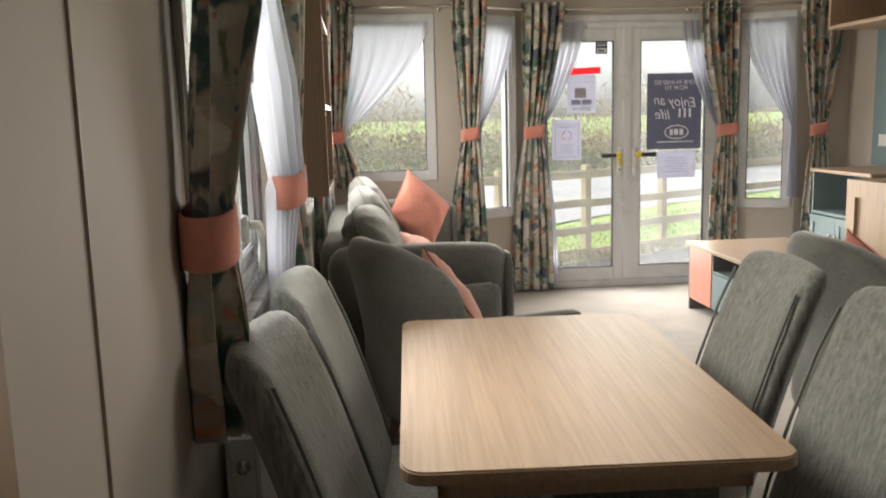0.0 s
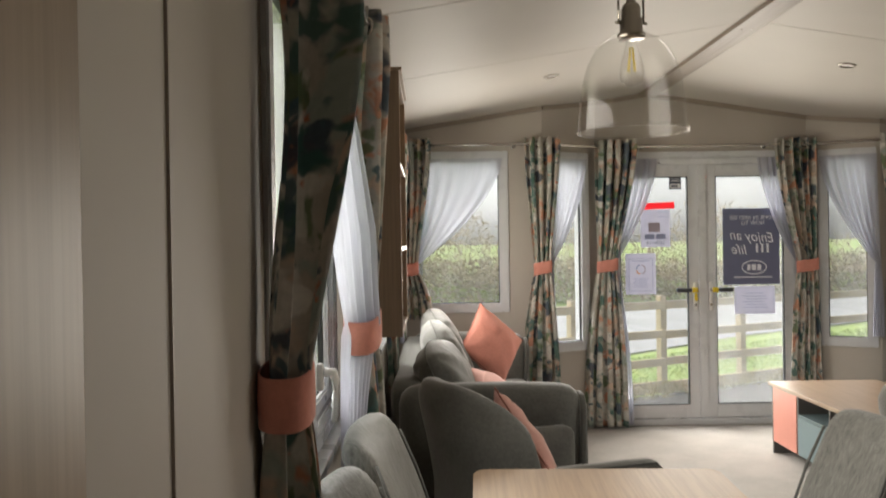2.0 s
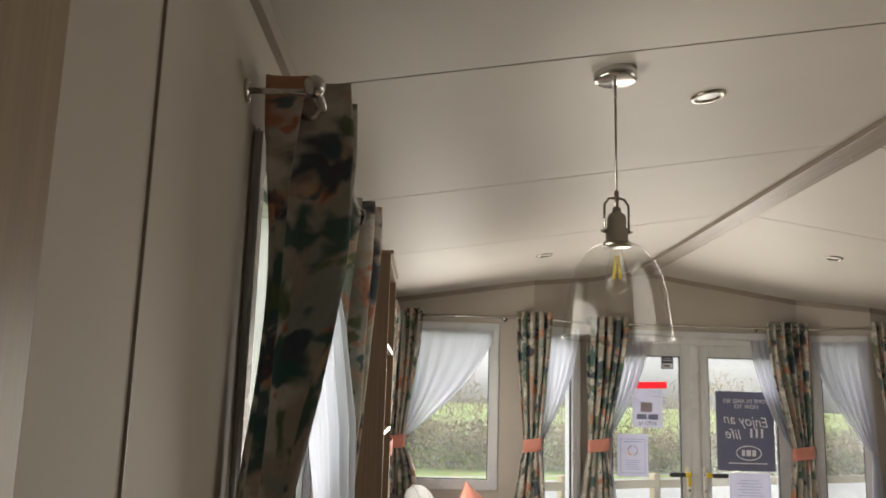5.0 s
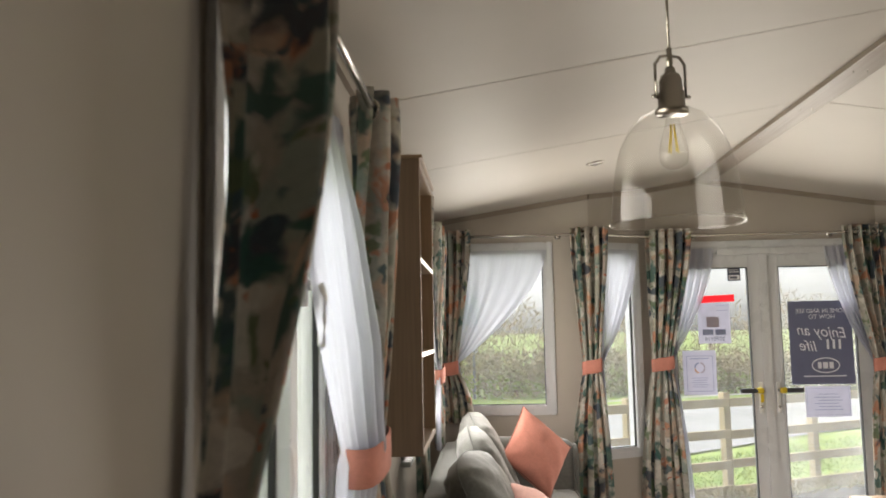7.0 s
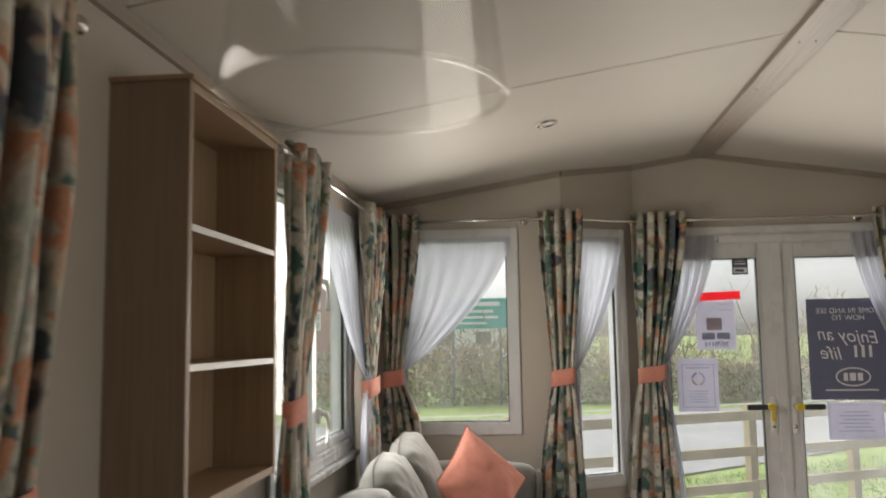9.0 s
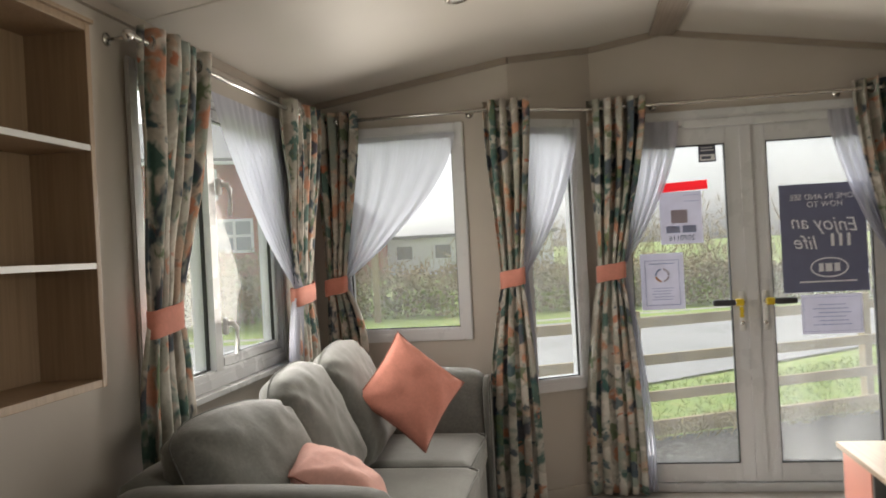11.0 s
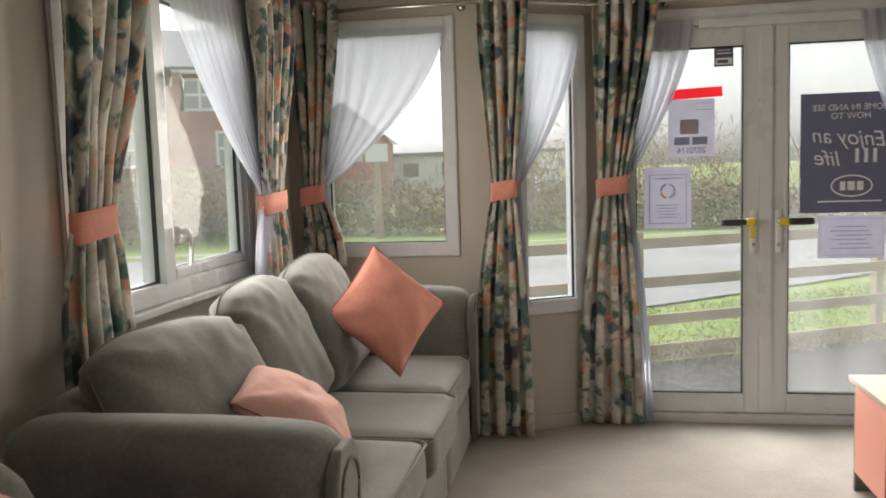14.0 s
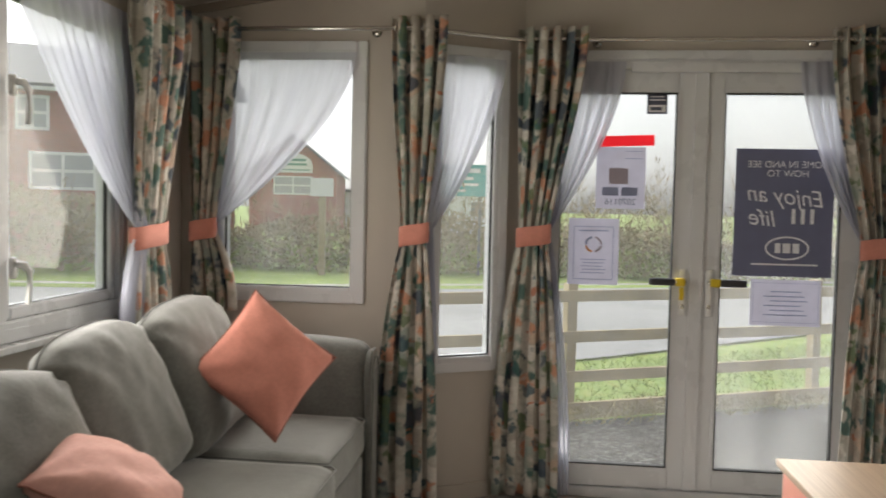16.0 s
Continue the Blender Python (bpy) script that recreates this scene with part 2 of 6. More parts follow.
def ground_mat(name, stops, scale, bump=0.6, speck=None, bdist=0.02):
    m, nt, b = node_material(name)
    v = mapped(nt)
    big, small = noise_node(nt, v, scale * 0.04, 4), noise_node(nt, v, scale, 4, 0.7)
    c = ramp_node(nt, small, stops)
    c = mix_node(nt, 1.0, c, ramp_node(nt, big, [(0.3, (0.75,) * 3), (0.7, (1.1,) * 3)]), "MULTIPLY")
    if speck:
        vo = nt.nodes.new("ShaderNodeTexVoronoi")
        vo.inputs["Scale"].default_value = scale * 1.4
        nt.links.new(v, vo.inputs["Vector"])
        c = mix_node(nt, ramp_node(nt, vo.outputs["Color"], [(0.74, (0, 0, 0)), (0.82, (1, 1, 1))]), c, speck)
    nt.links.new(c, b.inputs["Base Color"])
    b.inputs["Roughness"].default_value = 0.9
    bump_node(nt, b, small, bump, bdist)
    return m


M = {
    "wallpaper": plain("cream_wallboard", (0.50, 0.455, 0.405), 0.6, vary=0.04, scale=2.5, grain=420, bump=0.25, spec=0.3),
    "ceiling": plain("white_ceiling_board", (0.56, 0.525, 0.475), 0.55, vary=0.03, scale=2.0, grain=300, bump=0.1, spec=0.25),
    "trim": plain("taupe_trim", (0.34, 0.29, 0.24), 0.45, vary=0.08, stretch=(1, 1, 6)),
    "beam": wood("grey_oak_beam", (0.29, 0.24, 0.195), (0.235, 0.19, 0.15), 0.45, 1),
    "carpet": fabric("beige_grey_carpet", (0.41, 0.38, 0.345), 420, 0.95, vary=0.16, wrinkle=0.6),
    "upvc": plain("white_upvc", (0.66, 0.67, 0.69), 0.28, vary=0.03, scale=4, bump=0.05),
    "rubber": plain("black_window_gasket", (0.03, 0.03, 0.03), 0.6, vary=0.1),
    "glass": clear_glass("window_glass", 0.3, 0.02, dust=0.055),
    "hazyglass": clear_glass("hazy_window_glass", 0.3, 0.02, dust=0.15),
    "streakyglass": clear_glass("streaky_door_glass", 0.3, 0.02, dust=0.12),
    "shade": clear_glass("lamp_glass", 0.38, 0.03, (0.94, 0.94, 0.93)),
    "floral": floral("floral_curtain_cloth"),
    "voile": voile("white_voile"),
    "coral": fabric("coral_cloth", (0.70, 0.295, 0.23), 600, 0.85, vary=0.08, wrinkle=0.15, sheen=0.1),
    "pinkish": fabric("pale_coral_cloth", (0.74, 0.42, 0.36), 600, 0.85, vary=0.08, wrinkle=0.15, sheen=0.1),
    "dkpiping": plain("brown_piping", (0.30, 0.12, 0.09), 0.8),
    "sofa": fabric("grey_chenille", (0.16, 0.163, 0.149), 500, 0.8, (1, 1, 1), 0.2, 0.4, 0.45, 0.72),
    "chair": fabric("grey_flecked_weave", (0.15, 0.152, 0.138), 420, 0.85, (1.3, 1.3, 0.2), 0.6, 0.7, 0.35),
    "sofapipe": fabric("grey_piping", (0.14, 0.143, 0.135), 500),
    "oak": wood("pale_oak_table", (0.40, 0.285, 0.19), (0.385, 0.273, 0.18), 0.42, 1),
    "oakx": wood("pale_oak_shelf", (0.38, 0.27, 0.175), (0.31, 0.215, 0.135), 0.45, 2),
    # dark oak legs, and shelf oak with shade put into the colour
    "oakdark": wood("dark_and_shaded_oak", (0.30, 0.22, 0.155), (0.25, 0.18, 0.125), 0.5, 2),
    "cupboard": wood("oak_cupboard", (0.31, 0.222, 0.145), (0.265, 0.188, 0.12), 0.4, 2),
    "chrome": plain("brushed_chrome", (0.62, 0.60, 0.57), 0.22, 1.0, 0.04, bump=0.05),
    "nickel": plain("aged_nickel", (0.33, 0.30, 0.26), 0.28, 1.0, 0.06, bump=0.05),
    "white": plain("white_enamel", (0.78, 0.78, 0.77), 0.3, vary=0.02, bump=0.05),
    "greyframe": plain("grey_table_frame", (0.16, 0.155, 0.15), 0.5),
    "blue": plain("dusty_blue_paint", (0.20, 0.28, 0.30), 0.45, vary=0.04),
    # the same blue paint darkened, with the shade inside cabinets put into colour
    "blueshade": plain("dusty_blue_shaded", (0.16, 0.22, 0.235), 0.5, vary=0.04),
    "pinkdoor": plain("coral_pink_door", (0.72, 0.30, 0.23), 0.45, vary=0.03),
    "yellow": plain("yellow_tape", (0.75, 0.55, 0.03), 0.4, vary=0.08),
    "darkmetal": plain("dark_handle_sleeve", (0.045, 0.045, 0.05), 0.4),
    "poster": backlit("slate_blue_poster", (0.125, 0.13, 0.20), 0.07),
    "paper": backlit("notice_paper", (0.50, 0.49, 0.60), 0.32),
    "ink": plain("grey_blue_ink", (0.25, 0.28, 0.42), 0.6, bump=0),
    "inkdark": plain("dark_ink", (0.10, 0.11, 0.16), 0.6, bump=0),
    "lettering": backlit("pale_lettering", (0.88, 0.88, 0.92), 0.05),
    "red": backlit("red_strip", (0.85, 0.02, 0.03), 0.5),
    "mauve": plain("mauve_ink", (0.36, 0.31, 0.36), 0.6, bump=0),
    "orange": plain("orange_ink", (0.7, 0.33, 0.15), 0.6, bump=0),
    "teal": plain("teal_ink", (0.12, 0.42, 0.45), 0.6, bump=0),
    "gravel": ground_mat("grey_gravel", [(0.3, (0.02, 0.018, 0.016)), (0.5, (0.055, 0.05, 0.045)), (0.75, (0.105, 0.098, 0.088))], 27, 0.8, (0.19, 0.182, 0.17), 0.02),
    "grass": ground_mat("winter_grass", [(0.3, (0.12, 0.20, 0.03)), (0.5, (0.22, 0.33, 0.05)), (0.72, (0.40, 0.38, 0.12))], 9, 0.8),
    "kerb": ground_mat("weathered_kerb", [(0.3, (0.30, 0.29, 0.26)), (0.7, (0.40, 0.385, 0.35))], 5, 0.3),
    "road": ground_mat("pale_concrete_road", [(0.3, (0.25, 0.25, 0.25)), (0.7, (0.33, 0.33, 0.33))], 6, 0.3),
    "fence": plain("weathered_softwood", (0.37, 0.295, 0.17), 0.8, vary=0.2, scale=3, grain=60, bump=0.5),
    "leaf": ground_mat("hedge_leaf", [(0.3, (0.19, 0.165, 0.085)), (0.5, (0.33, 0.27, 0.15)), (0.7, (0.46, 0.34, 0.20))], 1.6, 0.2),
    "leafgreen": ground_mat("hedge_green_leaf", [(0.3, (0.15, 0.19, 0.04)), (0.55, (0.28, 0.32, 0.08)), (0.75, (0.42, 0.40, 0.14))], 1.6, 0.2),
    "straw": ground_mat("dry_grass", [(0.3, (0.22, 0.20, 0.07)), (0.5, (0.38, 0.32, 0.15)), (0.75, (0.52, 0.44, 0.24))], 3, 0.2),
    "houseglass": plain("house_window_glass", (0.34, 0.37, 0.40), 0.15, bump=0),
    "bark": plain("grey_brown_bark", (0.30, 0.23, 0.17), 0.9, vary=0.2, scale=3, grain=40, bump=0.6),
    "roof": plain("slate_roof", (0.15, 0.15, 0.16), 0.7, vary=0.15, scale=2, grain=12),
    "metalwhite": plain("white_cladding", (0.72, 0.73, 0.74), 0.4, vary=0.04),
    "tealboard": plain("teal_signboard", (0.05, 0.36, 0.33), 0.5),
    "green": plain("green_signboard", (0.10, 0.26, 0.22), 0.5),
}


def brick_material(name):
    m, nt, b = node_material(name)
    br = nt.nodes.new("ShaderNodeTexBrick")
    br.inputs["Scale"].default_value = 1.0
    br.inputs["Brick Width"].default_value, br.inputs["Row Height"].default_value = 0.225, 0.075
    br.inputs["Mortar Size"].default_value = 0.008
    br.inputs["Color1"].default_value, br.inputs["Color2"].default_value = (0.42, 0.12, 0.07, 1), (0.33, 0.085, 0.05, 1)
    br.inputs["Mortar"].default_value = (0.35, 0.3, 0.26, 1)
    nt.links.new(mapped(nt, (1, 1, 1), "UV"), br.inputs["Vector"])
    n = noise_node(nt, mapped(nt), 0.8, 4)
    nt.links.new(mix_node(nt, 1.0, br.outputs[0], ramp_node(nt, n, [(0.3, (0.8,) * 3), (0.7, (1.1,) * 3)]), "MULTIPLY"), b.inputs["Base Color"])
    b.inputs["Roughness"].default_value = 0.85
    bump_node(nt, b, br.outputs["Fac"], 0.3, 0.01)
    return m


M["brick"] = brick_material("red_brick")


# ---- mesh helpers ----
def mesh_ob(name, bm, mat, parent=None, smooth=False, m=None):
    me = bpy.data.meshes.new(name)
    bmesh.ops.recalc_face_normals(bm, faces=bm.faces[:])
    bm.to_mesh(me)
    bm.free()
    me.materials.append(M[mat] if isinstance(mat, str) else mat)
    if smooth:
        me.polygons.foreach_set("use_smooth", [True] * len(me.polygons))
    ob = new(name, me)
    if parent is not None:
        ob.parent = parent
    if m is not None:
        ob.matrix_basis = m
    return ob


def thing(name, m, label, category, group="", kind=""):
    ob = new(name)
    ob.empty_display_size = 0.05
    ob.matrix_basis = m
    return tagged(ob, label, category, group, kind)


def add_box(bm, lo, hi, m=None):
    vs = [bm.verts.new((x, y, z)) for x in (lo[0], hi[0]) for y in (lo[1], hi[1]) for z in (lo[2], hi[2])]
    if m is not None:
        for v in vs:
            v.co = m @ v.co
    for f in ((0, 1, 3, 2), (4, 6, 7, 5), (0, 4, 5, 1), (2, 3, 7, 6), (0, 2, 6, 4), (1, 5, 7, 3)):
        bm.faces.new([vs[i] for i in f])
    return vs


def box_ob(name, lo, hi, mat, parent=None, bevel=0.003, m=None):
    bm = bmesh.new()
    add_box(bm, lo, hi)
    if bevel:
        bmesh.ops.bevel(bm, geom=bm.edges[:], offset=bevel, segments=2, affect="EDGES", profile=0.6)
    return mesh_ob(name, bm, mat, parent, False, m)


def add_tube(bm, pts, radius, sides=10, cap=True, radii=None):
    """A round bar along a list of points."""
    pts = [Vector(p) for p in pts]
    rings = []
    for i, p in enumerate(pts):
        d = (pts[min(i + 1, len(pts) - 1)] - pts[max(i - 1, 0)]).normalized()
        q = d.to_track_quat("Z", "Y")
        r = radii[i] if radii else radius
        rings.append([bm.verts.new(p + q @ Vector((r * math.cos(2 * math.pi * k / sides), r * math.sin(2 * math.pi * k / sides), 0))) for k in range(sides)])
    for a, b in zip(rings, rings[1:]):
        for k in range(sides):
            bm.faces.new((a[k], a[(k + 1) % sides], b[(k + 1) % sides], b[k]))
    if cap:
        bm.faces.new(rings[0][::-1])
        bm.faces.new(rings[-1])


def tube_ob(name, pts, radius, mat, parent=None, sides=10, radii=None, m=None):
    bm = bmesh.new()
    add_tube(bm, pts, radius, sides, True, radii)
    return mesh_ob(name, bm, mat, parent, True, m)


def lathe(bm, profile, sides=32):
    """Turn a profile of (radius, z) round the z axis."""
    rings = [[bm.verts.new((r * math.cos(2 * math.pi * k / sides), r * math.sin(2 * math.pi * k / sides), z)) for k in range(sides)] for r, z in profile]
    for a, b in zip(rings, rings[1:]):
        for k in range(sides):
            bm.faces.new((a[k], a[(k + 1) % sides], b[(k + 1) % sides], b[k]))
    return rings


def soft_box(bm, size, r, puff=0.0, cuts=9, wrinkle=0.0, seed=0.0, shape=None, m=None):
    """A box with rounded edges and swollen faces, as a stuffed cushion has."""
    sx, sy, sz = (s / 2 for s in size)
    tmp = bmesh.new()
    bmesh.ops.create_cube(tmp, size=2.0)
    bmesh.ops.subdivide_edges(tmp, edges=tmp.edges[:], cuts=cuts, use_grid_fill=True)
    for v in tmp.verts:
        u = v.co.copy()
        n = Vector(tuple(math.copysign(abs(c) ** 0.75, c) for c in u))
        p = Vector((n.x * sx, n.y * sy, n.z * sz))
        core = Vector((max(-sx + r, min(sx - r, p.x)), max(-sy + r, min(sy - r, p.y)), max(-sz + r, min(sz - r, p.z))))
        d = p - core
        if d.length > 1e-6:
            p = core + d.normalized() * r
        if puff:
            fx, fy, fz = 1 - u.x ** 2, 1 - u.y ** 2, 1 - u.z ** 2
            p.x += math.copysign(puff * fy * fz, u.x) if abs(u.x) > 0.99 else 0
            p.y += math.copysign(puff * fx * fz, u.y) if abs(u.y) > 0.99 else 0
            p.z += math.copysign(puff * fx * fy, u.z) if abs(u.z) > 0.99 else 0
        if wrinkle:
            w = noise.noise(p * 7 + Vector((seed, seed, seed))) + 0.5 * noise.noise(p * 17 + Vector((seed, 0, seed)))
            p += p.normalized() * wrinkle * w
        if shape:
            p = Vector(shape(p))
        v.co = p
    if m is not None:
        bmesh.ops.transform(tmp, matrix=m, verts=tmp.verts[:])
    me = bpy.data.meshes.new("tmp")
    tmp.to_mesh(me)
    tmp.free()
    bm.from_mesh(me)
    bpy.data.meshes.remove(me)


def soft_ob(name, size, r, mat, parent=None, m=None, **kw):
    bm = bmesh.new()
    soft_box(bm, size, r, **kw)
    return mesh_ob(name, bm, mat, parent, True, m)


# ---- structure ----
def wall(name, p, q, openings=(), thick=0.11, z0=-0.02, top=None, label="cream wallboard wall", out=1):
    """A wall whose inner face runs from p to q, the outside on its left; openings are (u0, u1, z0, z1) along it."""
    p, q = Vector((*p, 0)), Vector((*q, 0))
    d = (q - p).normalized()
    length = (q - p).length
    n = Vector((-d.y, d.x, 0)) * out
    top = top or ceil_z
    bm = bmesh.new()

    def slab(u0, u1, za, zb=None):
        if zb is None and abs(d.x) > 0.5:
            um = (APEX_X - p.x) / d.x
            if u0 + 0.01 < um < u1 - 0.01:
                slab(u0, um, za)
                slab(um, u1, za)
                return
        vs = []
        for w in (0, thick):
            for u in (u0, u1):
                b = p + d * u
                zt = zb if zb is not None else top(b.x) + 0.04
                for z in (za, zt):
                    vs.append(bm.verts.new(b + n * w + Vector((0, 0, z))))
        for f in ((0, 1, 3, 2), (4, 6, 7, 5), (0, 4, 5, 1), (2, 3, 7, 6), (0, 2, 6, 4), (1, 5, 7, 3)):
            bm.faces.new([vs[i] for i in f])

    u = 0.0
    for u0, u1, za, zb in sorted(openings):
        if u0 > u:
            slab(u, u0, z0)
        if za > z0 + 0.01:
            slab(u0, u1, z0, za)
        slab(u0, u1, zb)
        u = u1
    if length > u:
        slab(u, length, z0)
    return tagged(mesh_ob(name, bm, "wallpaper"), label, "wall", kind="structure")


WIN1 = (-0.14, 0.568, 0.95, 2.115)      # front window: x0, x1, z0, z1
SIDE = (4.25, 5.64, 0.94, 2.12)         # side window: y0, y1, z0, z1
DINE = (1.50, 2.48, 0.95, 2.03)         # dining window: y0, y1, z0, z1
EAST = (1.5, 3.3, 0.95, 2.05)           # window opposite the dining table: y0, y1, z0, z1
SL_A, SL_B = (0.85, FY), (1.30, DY)     # slanted panel with narrow window
SR_A, SR_B = (2.956, DY), (3.406, FY)
SLEN = math.hypot(0.45, 0.25)
NARROW = (0.045, 0.412, 0.632, 2.11)
DOORX = (1.32, 2.936, 2.109)

wall("wall_west", (WX, BY), (WX, FY + 0.11), [(DINE[0] - BY, DINE[1] - BY, DINE[2], DINE[3]), (SIDE[0] - BY, SIDE[1] - BY, SIDE[2], SIDE[3])])
wall("wall_front_west", (WX, FY), SL_A, [(WIN1[0] - WX, WIN1[1] - WX, WIN1[2], WIN1[3])])
wall("wall_slant_west", SL_A, SL_B, [NARROW])
wall("wall_doors", SL_B, SR_A, [(DOORX[0] - SL_B[0], DOORX[1] - SL_B[0], -0.02, DOORX[2])])
wall("wall_slant_east", SR_A, SR_B, [(SLEN - NARROW[1], SLEN - NARROW[0], NARROW[2], NARROW[3])])
wall("wall_front_east", SR_B, (EX, FY))
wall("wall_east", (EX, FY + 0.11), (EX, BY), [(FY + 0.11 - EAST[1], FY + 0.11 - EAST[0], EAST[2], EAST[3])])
wall("wall_back", (EX, BY), (WX, BY))

bm = bmesh.new()
add_box(bm, (WX - 0.1, BY - 0.1, -0.10), (EX + 0.1, DY + 0.02, 0.0))
floor_ob = tagged(mesh_ob("floor", bm, "carpet"), "beige-grey looped carpet over the whole floor", "floor", kind="structure")


def ceiling():
    """Vaulted boarded ceiling: boards 1.2 m wide with fine recessed joints."""
    bm = bmesh.new()
    joints = [BY - 0.12, -1.70, -0.50, 0.70, 1.90, 3.10, 4.36, DY + 0.14]
    for xa, xb in ((WX - 0.11, APEX_X), (APEX_X, EX + 0.11)):
        for ya, yb in zip(joints, joints[1:]):
            g = 0.004
            vs = []
            for x in (xa, xb):
                for y in (ya + g, yb - g):
                    for dz in (0, 0.02):
                        vs.append(bm.verts.new((x, y, ceil_z(x) + dz)))
            for f in ((0, 1, 3, 2), (4, 6, 7, 5), (0, 4, 5, 1), (2, 3, 7, 6), (0, 2, 6, 4), (1, 5, 7, 3)):
                bm.faces.new([vs[i] for i in f])
    return tagged(mesh_ob("ceiling", bm, "ceiling"), "white vaulted ceiling boards with fine joints", "ceiling", kind="structure")


ceiling()
bm = bmesh.new()
for xa, xb in ((WX - 0.25, APEX_X), (APEX_X, EX + 0.25)):
    vs = [bm.verts.new((x, y, ceil_z(x) + dz)) for x in (xa, xb) for y in (BY - 0.25, DY + 0.3) for dz in (0.024, 0.12)]
    for f in ((0, 1, 3, 2), (4, 6, 7, 5), (0, 4, 5, 1), (2, 3, 7, 6), (0, 2, 6, 4), (1, 5, 7, 3)):
        bm.faces.new([vs[i] for i in f])
tagged(mesh_ob("roof", bm, "trim"), "taupe-grey pitched caravan roof", "roof", kind="structure")

box_ob("ceiling_beam", (APEX_X - 0.07, BY, APEX_Z - 0.035), (APEX_X + 0.07, DY - 0.02, APEX_Z + 0.01), "beam", bevel=0.004)
tagged(bpy.data.objects["ceiling_beam"], "grey oak ridge strip along the ceiling", "beam", kind="structure")
bm = bmesh.new()
for y in [0.2 + 0.6 * k for k in range(10)]:
    for dx in (-0.03, 0.03):
        bmesh.ops.create_uvsphere(bm, u_segments=8, v_segments=4, radius=0.005, matrix=Matrix.Translation((APEX_X + dx, y, APEX_Z - 0.035)))
tagged(mesh_ob("beam_studs", bm, "chrome"), "small fixing caps in the ridge strip", "fixing", kind="structure")


def trim_run(name, pts, h=0.045, d=0.02, mat="trim", label="taupe ceiling edge trim", dz=0.0):
    """A flat strip along a polyline, hanging below each point."""
    bm = bmesh.new()
    for a, b in zip(pts, pts[1:]):
        a, b = Vector(a), Vector(b)
        t = (b - a).normalized()
        side = Vector((t.y, -t.x, 0)).normalized()
        vs = [bm.verts.new(v + side * w + Vector((0, 0, z))) for v in (a, b) for w in (-0.002, d) for z in (-h, dz)]
        for f in ((0, 1, 3, 2), (4, 6, 7, 5), (0, 4, 5, 1), (2, 3, 7, 6), (0, 2, 6, 4), (1, 5, 7, 3)):
            bm.faces.new([vs[i] for i in f])
    return tagged(mesh_ob(name, bm, mat), label, "trim", kind="structure")


front_line = [(WX, FY), SL_A, SL_B, (APEX_X, DY), SR_A, SR_B, (EX, FY)]
trim_run("trim_front", [(x, y, ceil_z(x)) for x, y in front_line], 0.035, 0.018)
trim_run("trim_west", [(WX, BY, ceil_z(WX)), (WX, FY, ceil_z(WX))], 0.04, 0.018)
trim_run("trim_east", [(EX, FY, ceil_z(EX)), (EX, BY, ceil_z(EX))], 0.04, 0.018)
trim_run("baseboard", [(WX, BY, 0.07), (WX, FY, 0.07), (*SL_A, 0.07), (*SL_B, 0.07)], 0.07, 0.012, "wallpaper", "cream skirting strip at the floor")
trim_run("baseboard_east", [(*SR_A, 0.07), (*SR_B, 0.07), (EX, FY, 0.07), (EX, BY, 0.07)], 0.07, 0.012, "wallpaper", "cream skirting strip at the floor")
trim_run("wall_joint", [(WX, 0.93, 2.25), (WX, 0.934, 2.25)], 2.25, 0.004, "trim", "fine vertical joint in the wallboard")
trim_run("wall_joint_shelf", [(WX, 3.36, 1.09), (WX, 3.363, 1.09)], 1.03, 0.003, "trim", "fine vertical joint in the wallboard")


def frame_matrix(p, q):
    """Local x along the wall from p, local y outward, z up."""
    d = (Vector((*q, 0)) - Vector((*p, 0))).normalized()
    n = Vector((-d.y, d.x, 0))
    return Matrix(((d.x, n.x, 0, p[0]), (d.y, n.y, 0, p[1]), (0, 0, 1, 0), (0, 0, 0, 1)))


def bars(bm, x0, x1, z0, z1, w, ya, yb, bev=0.006):
    """Four mitred bars round a rectangle."""
    tmp = bmesh.new()
    add_box(tmp, (x0, ya, z0), (x0 + w, yb, z1))
    add_box(tmp, (x1 - w, ya, z0), (x1, yb, z1))
    add_box(tmp, (x0 + w, ya, z0), (x1 - w, yb, z0 + w))
    add_box(tmp, (x0 + w, ya, z1 - w), (x1 - w, yb, z1))
    bmesh.ops.bevel(tmp, geom=tmp.edges[:], offset=bev, segments=2, affect="EDGES")
    me = bpy.data.meshes.new("tmp")
    tmp.to_mesh(me)
    tmp.free()
    bm.from_mesh(me)
    bpy.data.meshes.remove(me)


def pane(parent, x0, x1, z0, z1, y, mat="glass"):
    bm = bmesh.new()
    add_box(bm, (x0, y, z0), (x1, y + 0.004, z1))
    ob = mesh_ob("pane", bm, mat, parent)
    ob.visible_shadow = False
    return ob


